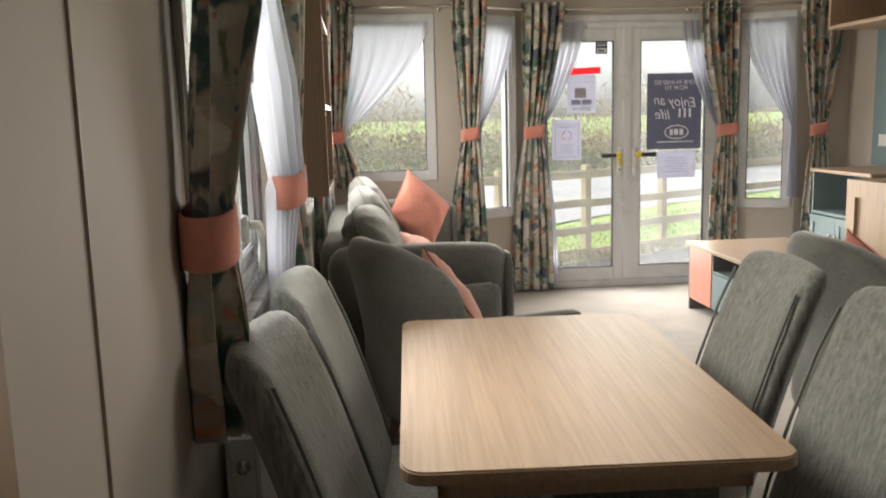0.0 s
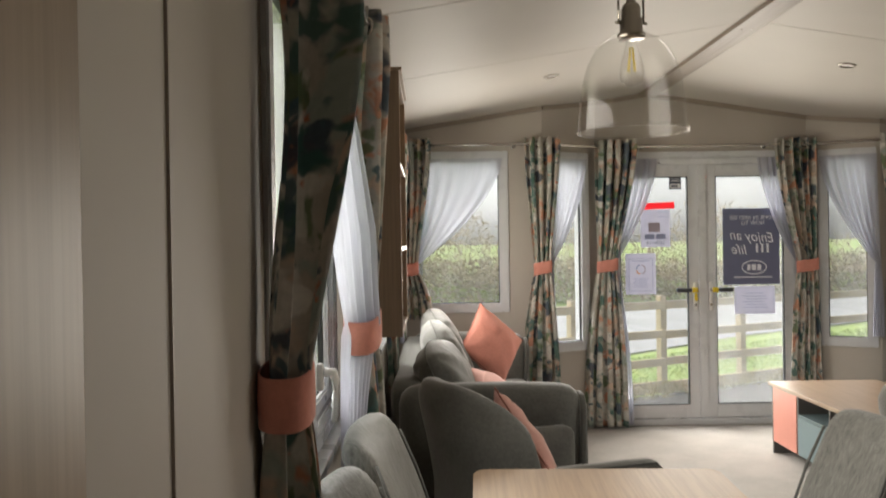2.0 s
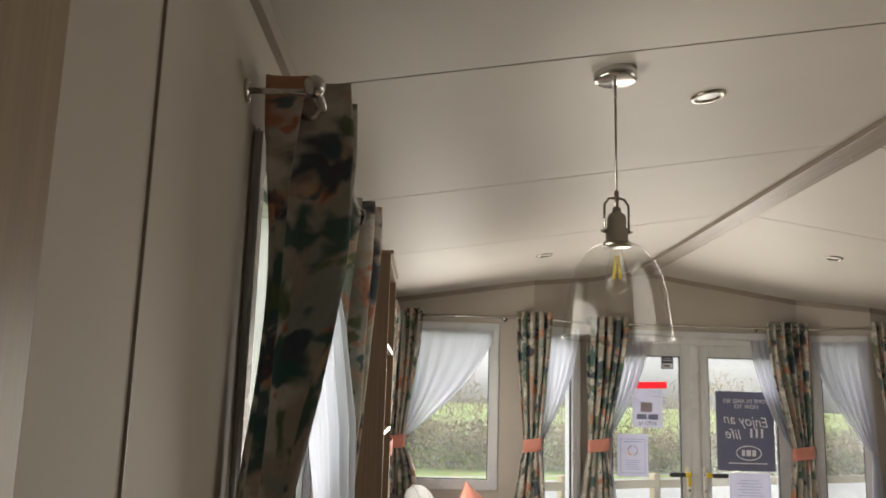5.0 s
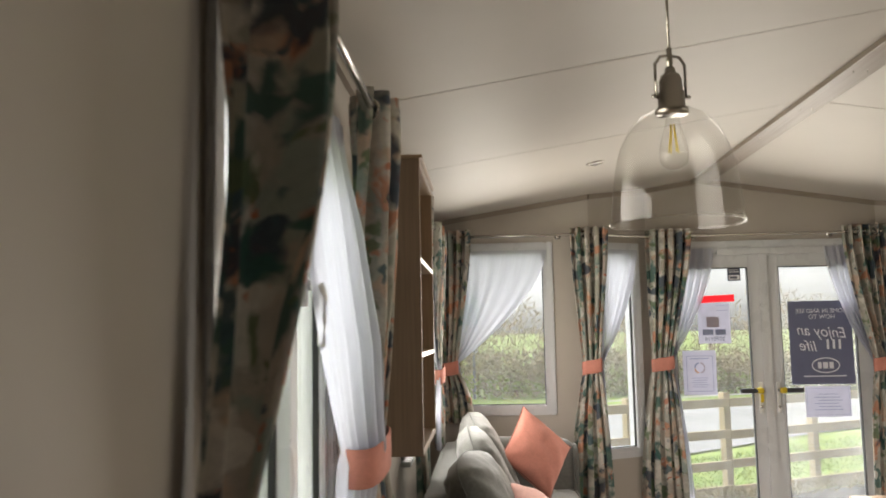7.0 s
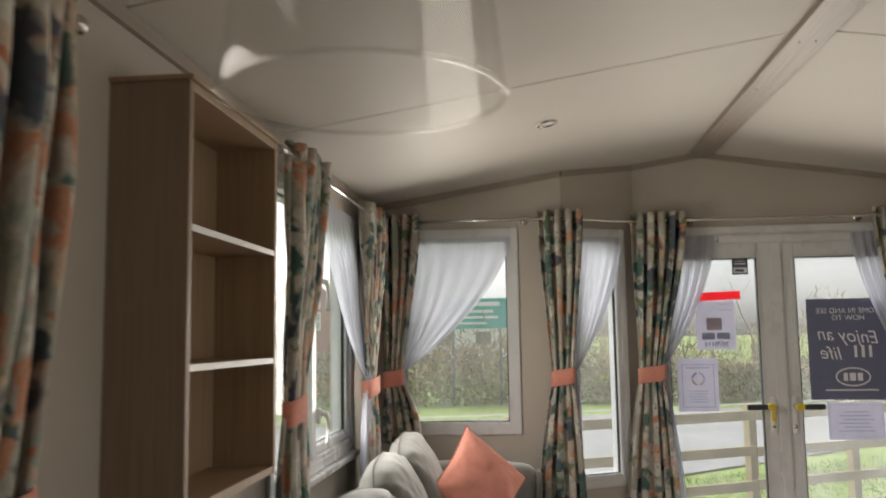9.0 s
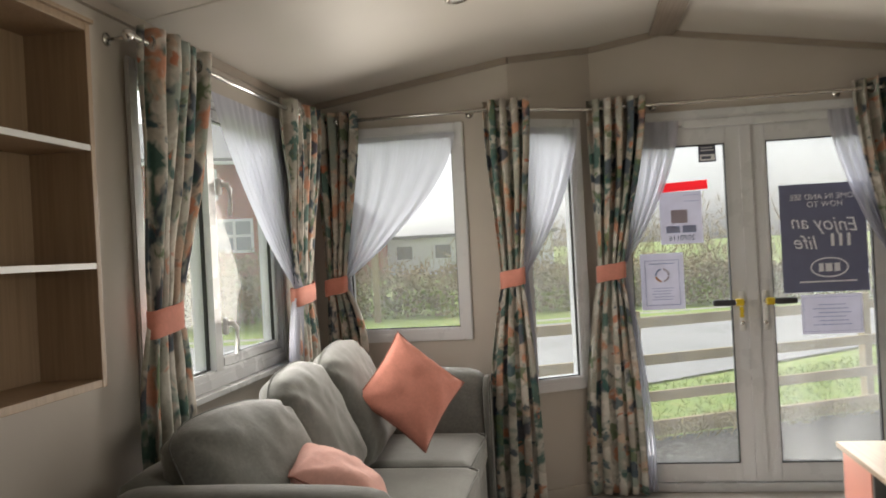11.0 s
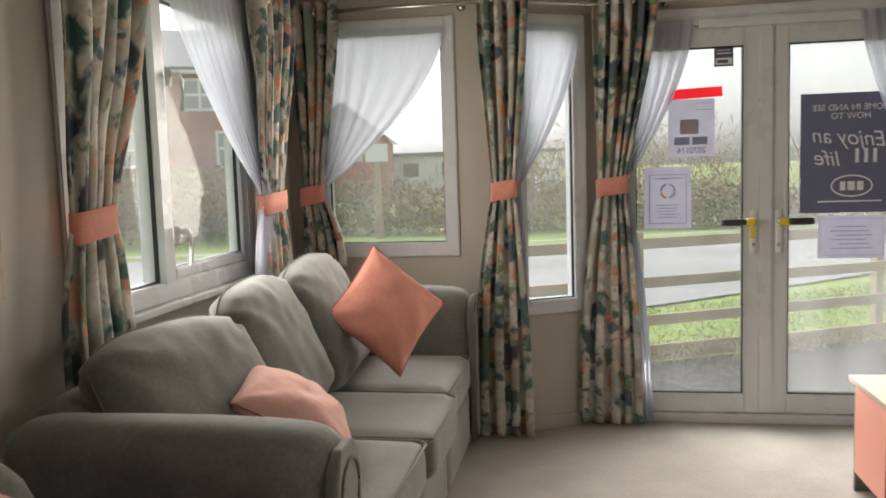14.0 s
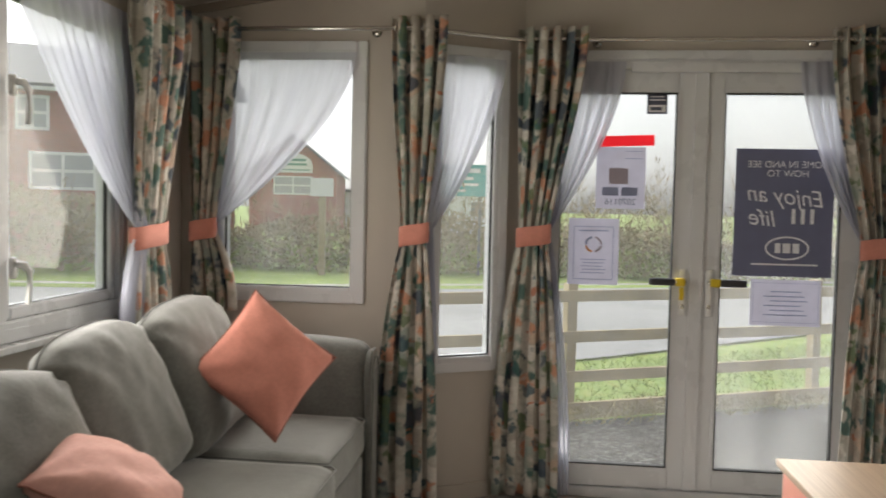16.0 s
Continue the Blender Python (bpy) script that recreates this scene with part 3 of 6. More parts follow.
def window(name, m, x0, x1, z0, z1, mull=None, label="white plastic window with one fixed pane", glass="glass"):
    """Flanged white frame with a gasket line, pane and optional mullion with an opening casement."""
    w = thing(name, m, label, "window", kind="structure")
    bm = bmesh.new()
    bars(bm, x0 - 0.022, x1 + 0.022, z0 - 0.022, z1 + 0.022, 0.05, -0.016, 0.0)
    bars(bm, x0 + 0.004, x1 - 0.004, z0 + 0.004, z1 - 0.004, 0.045, -0.012, 0.09)
    if mull:
        for a in mull:
            add_box(bm, (a, -0.015, z0 + 0.045), (a + 0.062, 0.08, z1 - 0.045))
    mesh_ob("frame", bm, "upvc", w)
    bays = [x0] + ([mull[0] + 0.031] if mull else []) + [x1]
    for k, (a, b) in enumerate(zip(bays, bays[1:])):
        ga, gb = (a + 0.05 if k == 0 else a + 0.031), (b - 0.05 if b == x1 else b - 0.031)
        if mull and k == 1:
            bm = bmesh.new()
            bars(bm, ga, gb, z0 + 0.05, z1 - 0.05, 0.042, 0.0, 0.06)
            mesh_ob("casement", bm, "upvc", w)
            ga, gb = ga + 0.04, gb - 0.04
            za, zb = z0 + 0.09, z1 - 0.09
        else:
            za, zb = z0 + 0.05, z1 - 0.05
        bm = bmesh.new()
        bars(bm, ga - 0.003, gb + 0.003, za - 0.003, zb + 0.003, 0.008, 0.014, 0.03, 0.001)
        mesh_ob("gasket", bm, "rubber", w)
        pane(w, ga, gb, za, zb, 0.03, glass)
    return w


def window_handle(parent, x, z):
    """White cranked casement fastener hanging down."""
    bm = bmesh.new()
    soft_box(bm, (0.026, 0.02, 0.07), 0.008, cuts=4, m=Matrix.Translation((x, -0.02, z)))
    add_tube(bm, [(x, -0.03, z + 0.012), (x + 0.012, -0.05, z + 0.01), (x + 0.034, -0.055, z - 0.012), (x + 0.037, -0.053, z - 0.06), (x + 0.034, -0.05, z - 0.12)],
             0.009, 10, True, [0.012, 0.012, 0.011, 0.009, 0.008])
    return mesh_ob("handle", bm, "white", parent, True)


west = frame_matrix((WX, 0), (WX, 1))
window("window_1", frame_matrix((0, FY), (1, FY)), *WIN1)
window("window_2", frame_matrix(SL_A, SL_B), *NARROW)
window("window_5", frame_matrix(SR_A, SR_B), SLEN - NARROW[1], SLEN - NARROW[0], NARROW[2], NARROW[3], glass="hazyglass")
sw = window("window_3", west, *SIDE, mull=(4.81,), label="white plastic side window with fixed pane and casement")
window_handle(sw, 4.90, 1.74)
window_handle(sw, 4.90, 1.16)
dw = window("window_4", west, *DINE, mull=(1.96,), label="white plastic dining window with fixed pane and casement", glass="hazyglass")
window_handle(dw, 2.06, 1.6)
window_handle(dw, 2.06, 1.12)
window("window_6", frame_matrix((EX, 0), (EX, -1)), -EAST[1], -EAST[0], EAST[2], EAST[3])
for nm, (a, b, z, _) in (("sill_side", SIDE), ("sill_dining", DINE)):
    s = box_ob(nm, (WX - 0.004, a - 0.03, z - 0.05), (WX + 0.045, b + 0.03, z - 0.024), "upvc", bevel=0.005)
    tagged(s, "white plastic window board", "sill", kind="structure")


def french_doors():
    m = frame_matrix((0, DY), (1, DY))
    d = thing("door_1", m, "white plastic glazed double doors, closed", "door", kind="structure")
    x0, x1, zt = DOORX[0], DOORX[1], DOORX[2]
    bm = bmesh.new()
    tmp = [(x0, x0 + 0.055, 0.0, zt), (x1 - 0.055, x1, 0.0, zt), (x0 + 0.055, x1 - 0.055, zt - 0.055, zt), (x0 + 0.055, x1 - 0.055, 0.0, 0.05)]
    for a, b, za, zb in tmp:
        add_box(bm, (a, -0.014, za), (b, 0.095, zb))
    bmesh.ops.bevel(bm, geom=bm.edges[:], offset=0.004, segments=2, affect="EDGES")
    add_box(bm, (x0 - 0.03, -0.02, zt - 0.01), (x1 + 0.03, -0.002, zt + 0.03))
    mesh_ob("frame", bm, "upvc", d)
    box_ob("vent", (1.80, -0.030, 2.036), (2.57, -0.0145, 2.084), "upvc", d, 0.006)
    mid = (x0 + x1) / 2
    for a, b, s in ((x0 + 0.06, mid - 0.004, 1), (mid + 0.004, x1 - 0.06, -1)):
        bm = bmesh.new()
        bars(bm, a, b, 0.055, zt - 0.06, 0.10, -0.004, 0.06, 0.005)
        bars(bm, a + 0.088, b - 0.088, 0.143, zt - 0.148, 0.018, -0.009, 0.0, 0.003)
        if s == 1:
            add_box(bm, (mid - 0.03, -0.016, 0.06), (mid + 0.03, -0.003, zt - 0.062))
        leaf = mesh_ob("leaf", bm, "upvc", d)
        bm = bmesh.new()
        bars(bm, a + 0.103, b - 0.103, 0.158, zt - 0.163, 0.007, -0.006, 0.03, 0.001)
        mesh_ob("gasket", bm, "rubber", d)
        pane(d, a + 0.1, b - 0.1, 0.155, zt - 0.16, 0.032, "glass" if s == 1 else "streakyglass")
        hx = mid - s * 0.062
        bm = bmesh.new()
        soft_box(bm, (0.03, 0.014, 0.22), 0.006, cuts=3, m=Matrix.Translation((hx, -0.012, 1.005)))
        mesh_ob("handle_plate", bm, "white", leaf, True)
        bm = bmesh.new()
        add_tube(bm, [(hx, -0.018, 1.058), (hx, -0.06, 1.058)], 0.011, 10)
        add_tube(bm, [(hx, -0.056, 1.058), (hx - s * 0.02, -0.06, 1.058), (hx - s * 0.06, -0.06, 1.058)], 0.011, 10)
        bm2 = bmesh.new()
        soft_box(bm2, (0.12, 0.026, 0.034), 0.008, cuts=4, m=Matrix.Translation((hx - s * 0.10, -0.06, 1.058)))
        mesh_ob("handle_sleeve", bm2, "darkmetal", leaf, True)
        mesh_ob("handle", bm, "chrome", leaf, True)
        bm = bmesh.new()
        soft_box(bm, (0.045, 0.032, 0.04), 0.008, cuts=4, wrinkle=0.003, m=Matrix.Translation((hx - s * 0.018, -0.058, 1.058)))
        if s == 1:
            soft_box(bm, (0.022, 0.004, 0.06), 0.0015, cuts=5, wrinkle=0.004, m=Matrix.Translation((hx - 0.012, -0.07, 1.005)))
        t = mesh_ob("tape", bm, "yellow", leaf, True)
        tagged(t, "yellow tape wound round the handle")
        bm = bmesh.new()
        lathe(bm, [(0.0001, 0.016), (0.011, 0.016), (0.012, 0.0)], 14)
        mesh_ob("keyhole", bm, "chrome", leaf, True, Matrix.Translation((hx, -0.005, 0.94)) @ pose(0, 0, 0, 90, 0, 0))
    return d


french_doors()
tall = box_ob("cupboard_side", (WX + 0.002, -0.9, 0.0), (WX + 0.03, 0.625, 2.24), "cupboard", bevel=0.004)
tagged(tall, "oak veneer tall panel beside the dining area", "panel", kind="structure")


# ---- soft furnishings at the windows ----
def ease(t):
    t = max(0.0, min(1.0, t))
    return t * t * (3 - 2 * t)


def curtain(m, top, tie, bottom, zt, ztie, zb, folds=7, depth=0.10, seed=0.0, label="floral curtain tied back with a coral band", back=0.05, tuck=0.0, calm=0.45, grip=1.0, wrap=0.0):
    """Eyelet curtain in a wall frame: (x0, x1) at the rod, at the tie and at the hem; local y is outward, rod on y = -back-depth/2."""
    c = thing("curtain", m, label, "curtain", "floral curtains")
    nu, nv = folds * 12, 46
    bm = bmesh.new()
    uvl = bm.loops.layers.uv.new("UVMap")
    rows = []
    yc = -back - depth / 2
    for j in range(nv + 1):
        z = zt + (zb - zt) * j / nv
        if z >= ztie:
            s = max(0.0, min(1.0, (zt - z) / (zt - ztie)))
            k = ease(s) * 0.55 + 0.45 * s ** 2.2
            x0, x1 = (a + (b - a) * k for a, b in zip(top, tie))
            pinch = 1 - 0.45 * s ** 3
        else:
            s = max(0.0, min(1.0, (ztie - z) / (ztie - zb)))
            k = 1 - (1 - s) ** 2.2
            x0, x1 = (a + (b - a) * k for a, b in zip(tie, bottom))
            pinch = 0.55 + 0.45 * k
        yz = yc + tuck * ease((zt - z) / (zt - ztie)) ** 3
        row = []
        for i in range(nu + 1):
            u = i / nu
            drop = (zt - z) / (zt - zb)
            ph = 2 * math.pi * folds * (u + 0.35 / folds * noise.noise(Vector((u * 2.3 + seed, 0.4 * drop, seed))) * min(1.0, 3 * drop))
            wob = 0.45 * noise.noise(Vector((u * 5 + seed, z * 1.7, seed)))
            sn = math.sin(ph + 2.0 * wob)
            a = math.copysign(abs(sn) ** 0.85, sn) * (1 - calm * ease(2 * drop))
            x = x0 + (x1 - x0) * (u + 0.35 / folds / 2 * math.sin(2 * ph + seed))
            y = yz + depth / 2 * pinch * a * (0.75 + 0.5 * noise.noise(Vector((u * 4 + seed, z * 1.2 + 7, 0)))) + 0.012 * noise.noise(Vector((x * 9, z * 3, seed)))
            row.append((bm.verts.new((x, y, z)), u, z))
        rows.append(row)
    mid = rows[nv // 5]
    arc = [0.0]
    for a, b in zip(mid, mid[1:]):
        arc.append(arc[-1] + (b[0].co - a[0].co).length)
    for ra, rb in zip(rows, rows[1:]):
        for i in range(nu):
            f = bm.faces.new((ra[i][0], ra[i + 1][0], rb[i + 1][0], rb[i][0]))
            f.smooth = True
            for lp, (_, u, z) in zip(f.loops, (ra[i], ra[i + 1], rb[i + 1], rb[i])):
                lp[uvl].uv = (arc[round(u * nu)] + seed * 1.37, z + seed * 0.61)
    ob = mesh_ob("cloth", bm, "floral", c, True)
    sol = ob.modifiers.new("thick", "SOLIDIFY")
    sol.thickness = 0.002
    # tie band
    bm = bmesh.new()
    cx, hw = (tie[0] - wrap + tie[1]) / 2, (tie[1] - tie[0] + wrap) / 2 + 0.008
    hd = (depth / 2 * 0.58 * (1 - calm) + 0.008) * grip
    n = 28
    rings = []
    for dz, gr in ((-0.046, 0.0), (-0.044, 0.004), (0.0, 0.005), (0.044, 0.004), (0.046, 0.0)):
        ring = []
        for k in range(n):
            a = 2 * math.pi * k / n
            ca, sa = math.cos(a), math.sin(a)
            ring.append(bm.verts.new((cx + (hw + gr) * math.copysign(abs(ca) ** 0.7, ca), yc + tuck + (hd + gr) * math.copysign(abs(sa) ** 0.7, sa), ztie + dz + 0.012 * ca)))
        rings.append(ring)
    for a, b in zip(rings, rings[1:]):
        for k in range(n):
            bm.faces.new((a[k], a[(k + 1) % n], b[(k + 1) % n], b[k]))
    band = mesh_ob("tie_band", bm, "coral", c, True)
    tagged(band, "coral fabric tie-back band")
    # eyelets
    for k in range(folds):
        bm = bmesh.new()
        prof = [(0.024 + 0.006 * math.cos(2 * math.pi * q / 8), 0.004 * math.sin(2 * math.pi * q / 8)) for q in range(9)]
        lathe(bm, prof, 18)
        x = top[0] + (top[1] - top[0]) * (k + 0.5) / folds
        mesh_ob("eyelet", bm, "chrome", c, True, Matrix.Translation((x, yc, zt - 0.05)) @ pose(0, 0, 0, 0, 90, 25 if k % 2 else -25))
    return c


def sheer(m, top, tie, zt, ztie, y=-0.035, tail=None, seed=0.0, folds=7, billow=0.0, sweep=1.35, stand=0.03, bulge=0.0):
    """Voile panel hung flat above the pane and swept to one side; tail is (x0, x1, z) where it drops below the tie."""
    nu, nv = folds * 8, 34
    bm = bmesh.new()
    uvl = bm.loops.layers.uv.new("UVMap")
    rows = []
    for j in range(nv + 1):
        v = j / nv
        row = []
        for i in range(nu + 1):
            u = i / nu
            xt = top[0] + (top[1] - top[0]) * u
            xe = tie[0] + (tie[1] - tie[0]) * u
            zu = ztie + 0.05 * (abs(u - 0.5) - 0.3)
            x = xt + (xe - xt) * v ** sweep
            z = zt + (zu - zt) * v ** 0.82
            g = min(1.0, v * 3.5)
            yy = y + (0.004 + 0.030 * g) * (0.55 + 0.45 * math.sin(5.1 * u + seed)) * math.sin(2 * math.pi * folds * (u + 0.03 * noise.noise(Vector((u * 6, v * 2, seed))))) * (1 - 0.4 * v) - stand * v ** 2.5 - bulge * (1 - u) * min(1.0, 1.6 * v) - billow * math.sin(math.pi * v) * u
            row.append((bm.verts.new((x, yy, z)), u, v))
        rows.append(row)
    if tail:
        for j in range(1, 15):
            v = j / 14
            row = []
            for i in range(nu + 1):
                u = i / nu
                xe = tie[0] + (tie[1] - tie[0]) * u
                xb = tail[0] + (tail[1] - tail[0]) * u
                k = 1 - (1 - v) ** 2
                yy = y - stand + 0.014 * math.sin(2 * math.pi * folds * u + seed) - 4.0 * billow * k * u - bulge * (1 - u) * (1 - 0.6 * k)
                row.append((bm.verts.new((xe + (xb - xe) * k, yy, ztie + 0.05 * (abs(u - 0.5) - 0.3) * (1 - v) + (tail[2] - ztie) * v)), u, 1 + v))
            rows.append(row)
    for ra, rb in zip(rows, rows[1:]):
        for i in range(nu):
            f = bm.faces.new((ra[i][0], ra[i + 1][0], rb[i + 1][0], rb[i][0]))
            for lp, (_, u, v) in zip(f.loops, (ra[i], ra[i + 1], rb[i + 1], rb[i])):
                lp[uvl].uv = (u, v)
    ob = mesh_ob("voile_curtain", bm, "voile", None, True, m)
    return tagged(ob, "sheer white voile swept to one side of the window", "net curtain", "voile curtains")


def curtain_rod(pts, finials=True, label="slim chrome curtain pole on brackets"):
    r = thing("curtain_pole", Matrix(), label, "curtain pole")
    tube_ob("pole", pts, 0.0105, "chrome", r, 12)
    for p in (pts[0], pts[-1]):
        bm = bmesh.new()
        bmesh.ops.create_uvsphere(bm, u_segments=14, v_segments=8, radius=0.02, matrix=Matrix.Translation(p))
        mesh_ob("finial", bm, "chrome", r, True)
    return r


def pole_bracket(p, wall_p):
    bm = bmesh.new()
    add_tube(bm, [p, wall_p], 0.006, 8)
    d = (Vector(wall_p) - Vector(p)).normalized()
    add_tube(bm, [Vector(wall_p) - d * 0.006, Vector(wall_p)], 0.022, 14)
    ob = mesh_ob("pole_bracket", bm, "chrome", None, True)
    return tagged(ob, "small chrome pole bracket fixed to the wall", "bracket", "pole brackets")


RZ, SRZ, DRZ = 2.175, 2.17, 2.09
RB, DRB = 0.095, 0.125
front = frame_matrix((0, FY), (1, FY))
doorf = frame_matrix((0, DY), (1, DY))
slantl, slantr = frame_matrix(SL_A, SL_B), frame_matrix(SR_A, SR_B)
curtain_rod([(WX + 0.05, FY - RB, RZ), (0.83, FY - RB, RZ), (1.265, DY - RB, RZ), (2.99, DY - RB, RZ), (3.43, FY - RB, RZ), (3.74, FY - RB, RZ)])
curtain_rod([(WX + RB, 4.10, SRZ), (WX + RB, 6.0, SRZ)])
curtain_rod([(WX + DRB, 1.36, DRZ), (WX + DRB, 2.70, DRZ)])
pole_bracket((0.63, FY - RB, RZ), (0.63, FY, RZ))
for x in (1.64, 2.62):
    pole_bracket((x, DY - RB, RZ), (x, DY, RZ))
pole_bracket((WX + RB, 4.13, SRZ), (WX, 4.13, SRZ))
pole_bracket((WX + DRB, 1.39, DRZ), (WX, 1.39, DRZ))

TZ = 1.26
UP = 0.05
curtain(front, (-0.245, 0.005), (-0.205, -0.10), (-0.225, 0.01), RZ + UP, TZ, 0.89, 4, 0.10, 1.3)
curtain(front, (0.715, 0.965), (0.775, 0.887), (0.655, 0.955), RZ + UP, TZ, 0.02, 4, 0.10, 2.9)
curtain(doorf, (1.283, 1.594), (1.293, 1.431), (1.18, 1.51), RZ + UP, TZ, 0.02, 5, 0.11, 4.2)
curtain(doorf, (2.675, 2.99), (2.84, 2.985), (2.77, 3.02), RZ + UP, TZ - 0.02, 0.02, 5, 0.11, 6.6)
curtain(front, (3.37, 3.69), (3.475, 3.59), (3.42, 3.70), RZ + UP, TZ - 0.03, 0.02, 4, 0.10, 8.1)
curtain(west, (4.18, 4.62), (4.143, 4.33), (4.07, 4.40), SRZ + UP, 1.245, 0.74, 5, 0.11, 9.7, back=0.05)
curtain(west, (5.55, 5.97), (5.55, 5.80), (5.50, 5.86), SRZ + UP, 1.245, 0.80, 5, 0.11, 11.2, back=0.05, grip=1.2, wrap=0.02)
curtain(west, (1.43, 1.60), (1.36, 1.46), (1.38, 1.52), DRZ + UP, 1.195, 0.83, 3, 0.17, 13.4, back=0.02, tuck=0.055, calm=0.15, grip=0.85)
curtain(west, (2.38, 2.67), (2.39, 2.62), (2.47, 2.72), DRZ + UP, 1.20, 0.80, 4, 0.14, 15.8, back=0.05, tuck=0.022, calm=0.2, grip=1.2, wrap=0.10)

sheer(front, (-0.20, 0.545), (-0.13, -0.085), 2.08, 1.29, tail=(-0.16, -0.05, 0.95), seed=1)
sheer(slantl, (0.03, 0.40), (-0.01, 0.03), 2.08, 1.28, tail=(-0.02, 0.06, 0.7), seed=2, folds=6)
sheer(doorf, (1.37, 1.775), (1.40, 1.44), 2.085, 1.28, y=-0.03, tail=(1.42, 1.56, 0.02), seed=3, folds=7)
sheer(doorf, (2.90, 2.56), (2.90, 2.84), 2.085, 1.26, y=-0.03, tail=(3.0, 2.93, 0.1), seed=4, folds=7)
sheer(slantr, (SLEN - 0.02, SLEN - 0.42), (SLEN + 0.0, SLEN - 0.04), 2.08, 1.25, tail=(SLEN + 0.02, SLEN - 0.06, 0.7), seed=5, folds=6)
sheer(west, (5.66, 4.84), (5.66, 5.54), 2.13, 1.27, tail=(5.62, 5.42, 0.80), seed=6, sweep=0.95, stand=0.07, folds=11)
sheer(west, (2.42, 1.86), (2.40, 2.28), 2.05, 1.22, y=-0.045, tail=(2.42, 2.22, 0.82), seed=7, sweep=1.4, stand=0.015, bulge=0.085, folds=6)


# ---- pendant lamp and ceiling lights ----
def pendant(x, y):
    p = thing("pendant_lamp", Matrix.Translation((x, y, 0)), "clear glass bell pendant lamp with nickel cap and filament bulb", "lamp")
    zc = ceil_z(x)
    bm = bmesh.new()
    lathe(bm, [(0.0001, zc - 0.028), (0.05, zc - 0.028), (0.056, zc - 0.024), (0.056, zc + 0.012), (0.0001, zc + 0.014)], 30)
    mesh_ob("ceiling_rose", bm, "chrome", p, True)
    tube_ob("flex", [(0, 0, zc - 0.02), (0, 0, 2.088)], 0.0032, "nickel", p, 8)
    zt = 1.958
    bm = bmesh.new()
    outer = [(0.026, zt + 0.005), (0.042, zt), (0.066, zt - 0.013), (0.09, zt - 0.038), (0.109, zt - 0.075), (0.121, zt - 0.118), (0.128, zt - 0.165), (0.133, zt - 0.215), (0.135, zt - 0.238)]
    lathe(bm, outer, 56)
    rim = [(0.135 + 0.0025 * math.cos(2 * math.pi * q / 6), zt - 0.238 + 0.0025 * math.sin(2 * math.pi * q / 6)) for q in range(7)]
    lathe(bm, rim, 56)
    sh = mesh_ob("glass_shade", bm, "shade", p, True)
    bm = bmesh.new()
    lathe(bm, [(0.0001, zt + 0.093), (0.01, zt + 0.092), (0.012, zt + 0.08), (0.02, zt + 0.075), (0.024, zt + 0.065), (0.024, zt + 0.04), (0.028, zt + 0.038), (0.028, zt + 0.006), (0.034, zt + 0.003), (0.034, zt - 0.008), (0.0001, zt - 0.008)], 24)
    mesh_ob("cap", bm, "nickel", p, True)
    bm = bmesh.new()
    w = 0.033
    add_tube(bm, [(-w, 0, zt + 0.03), (-w, 0, zt + 0.10), (-w + 0.012, 0, zt + 0.115), (0, 0, zt + 0.118), (w - 0.012, 0, zt + 0.115), (w, 0, zt + 0.10), (w, 0, zt + 0.03)], 0.0035, 8)
    for s in (-1, 1):
        add_tube(bm, [(s * 0.024, 0, zt + 0.03), (s * 0.042, 0, zt + 0.03)], 0.004, 8)
    add_tube(bm, [(0, 0, zt + 0.09), (0, 0, zt + 0.135)], 0.006, 10)
    mesh_ob("yoke", bm, "nickel", p, True, Matrix.Rotation(radians(12), 4, "Z"))
    bm = bmesh.new()
    lathe(bm, [(0.014, zt - 0.012), (0.016, zt - 0.03), (0.026, zt - 0.065), (0.031, zt - 0.09), (0.027, zt - 0.112), (0.012, zt - 0.124), (0.0001, zt - 0.126)], 24)
    mesh_ob("bulb", bm, "shade", p, True)
    bm = bmesh.new()
    for k in range(4):
        a = k * math.pi / 2 + 0.3
        add_tube(bm, [(0.004 * math.cos(a), 0.004 * math.sin(a), zt - 0.03), (0.011 * math.cos(a), 0.011 * math.sin(a), zt - 0.09)], 0.0011, 6)
    mesh_ob("filament", bm, "yellow", p, True)
    return p


pendant(0.507, 2.025)


def spotlight(x, y):
    z = ceil_z(x)
    s = thing("downlight", pose(x, y, z, 0, math.degrees(math.atan(-FALL if x < APEX_X else FALL)), 0), "round recessed ceiling light, switched off", "ceiling light", "ceiling downlights")
    bm = bmesh.new()
    lathe(bm, [(0.052, 0.002), (0.052, -0.004), (0.047, -0.008), (0.036, -0.006), (0.034, 0.0)], 28)
    mesh_ob("bezel", bm, "nickel", s, True)
    bm = bmesh.new()
    lathe(bm, [(0.034, -0.002), (0.0001, -0.003)], 24)
    mesh_ob("lens", bm, "white", s, True)


for x, y in ((0.75, 5.0), (2.51, 4.92), (0.85, 2.31)):
    spotlight(x, y)


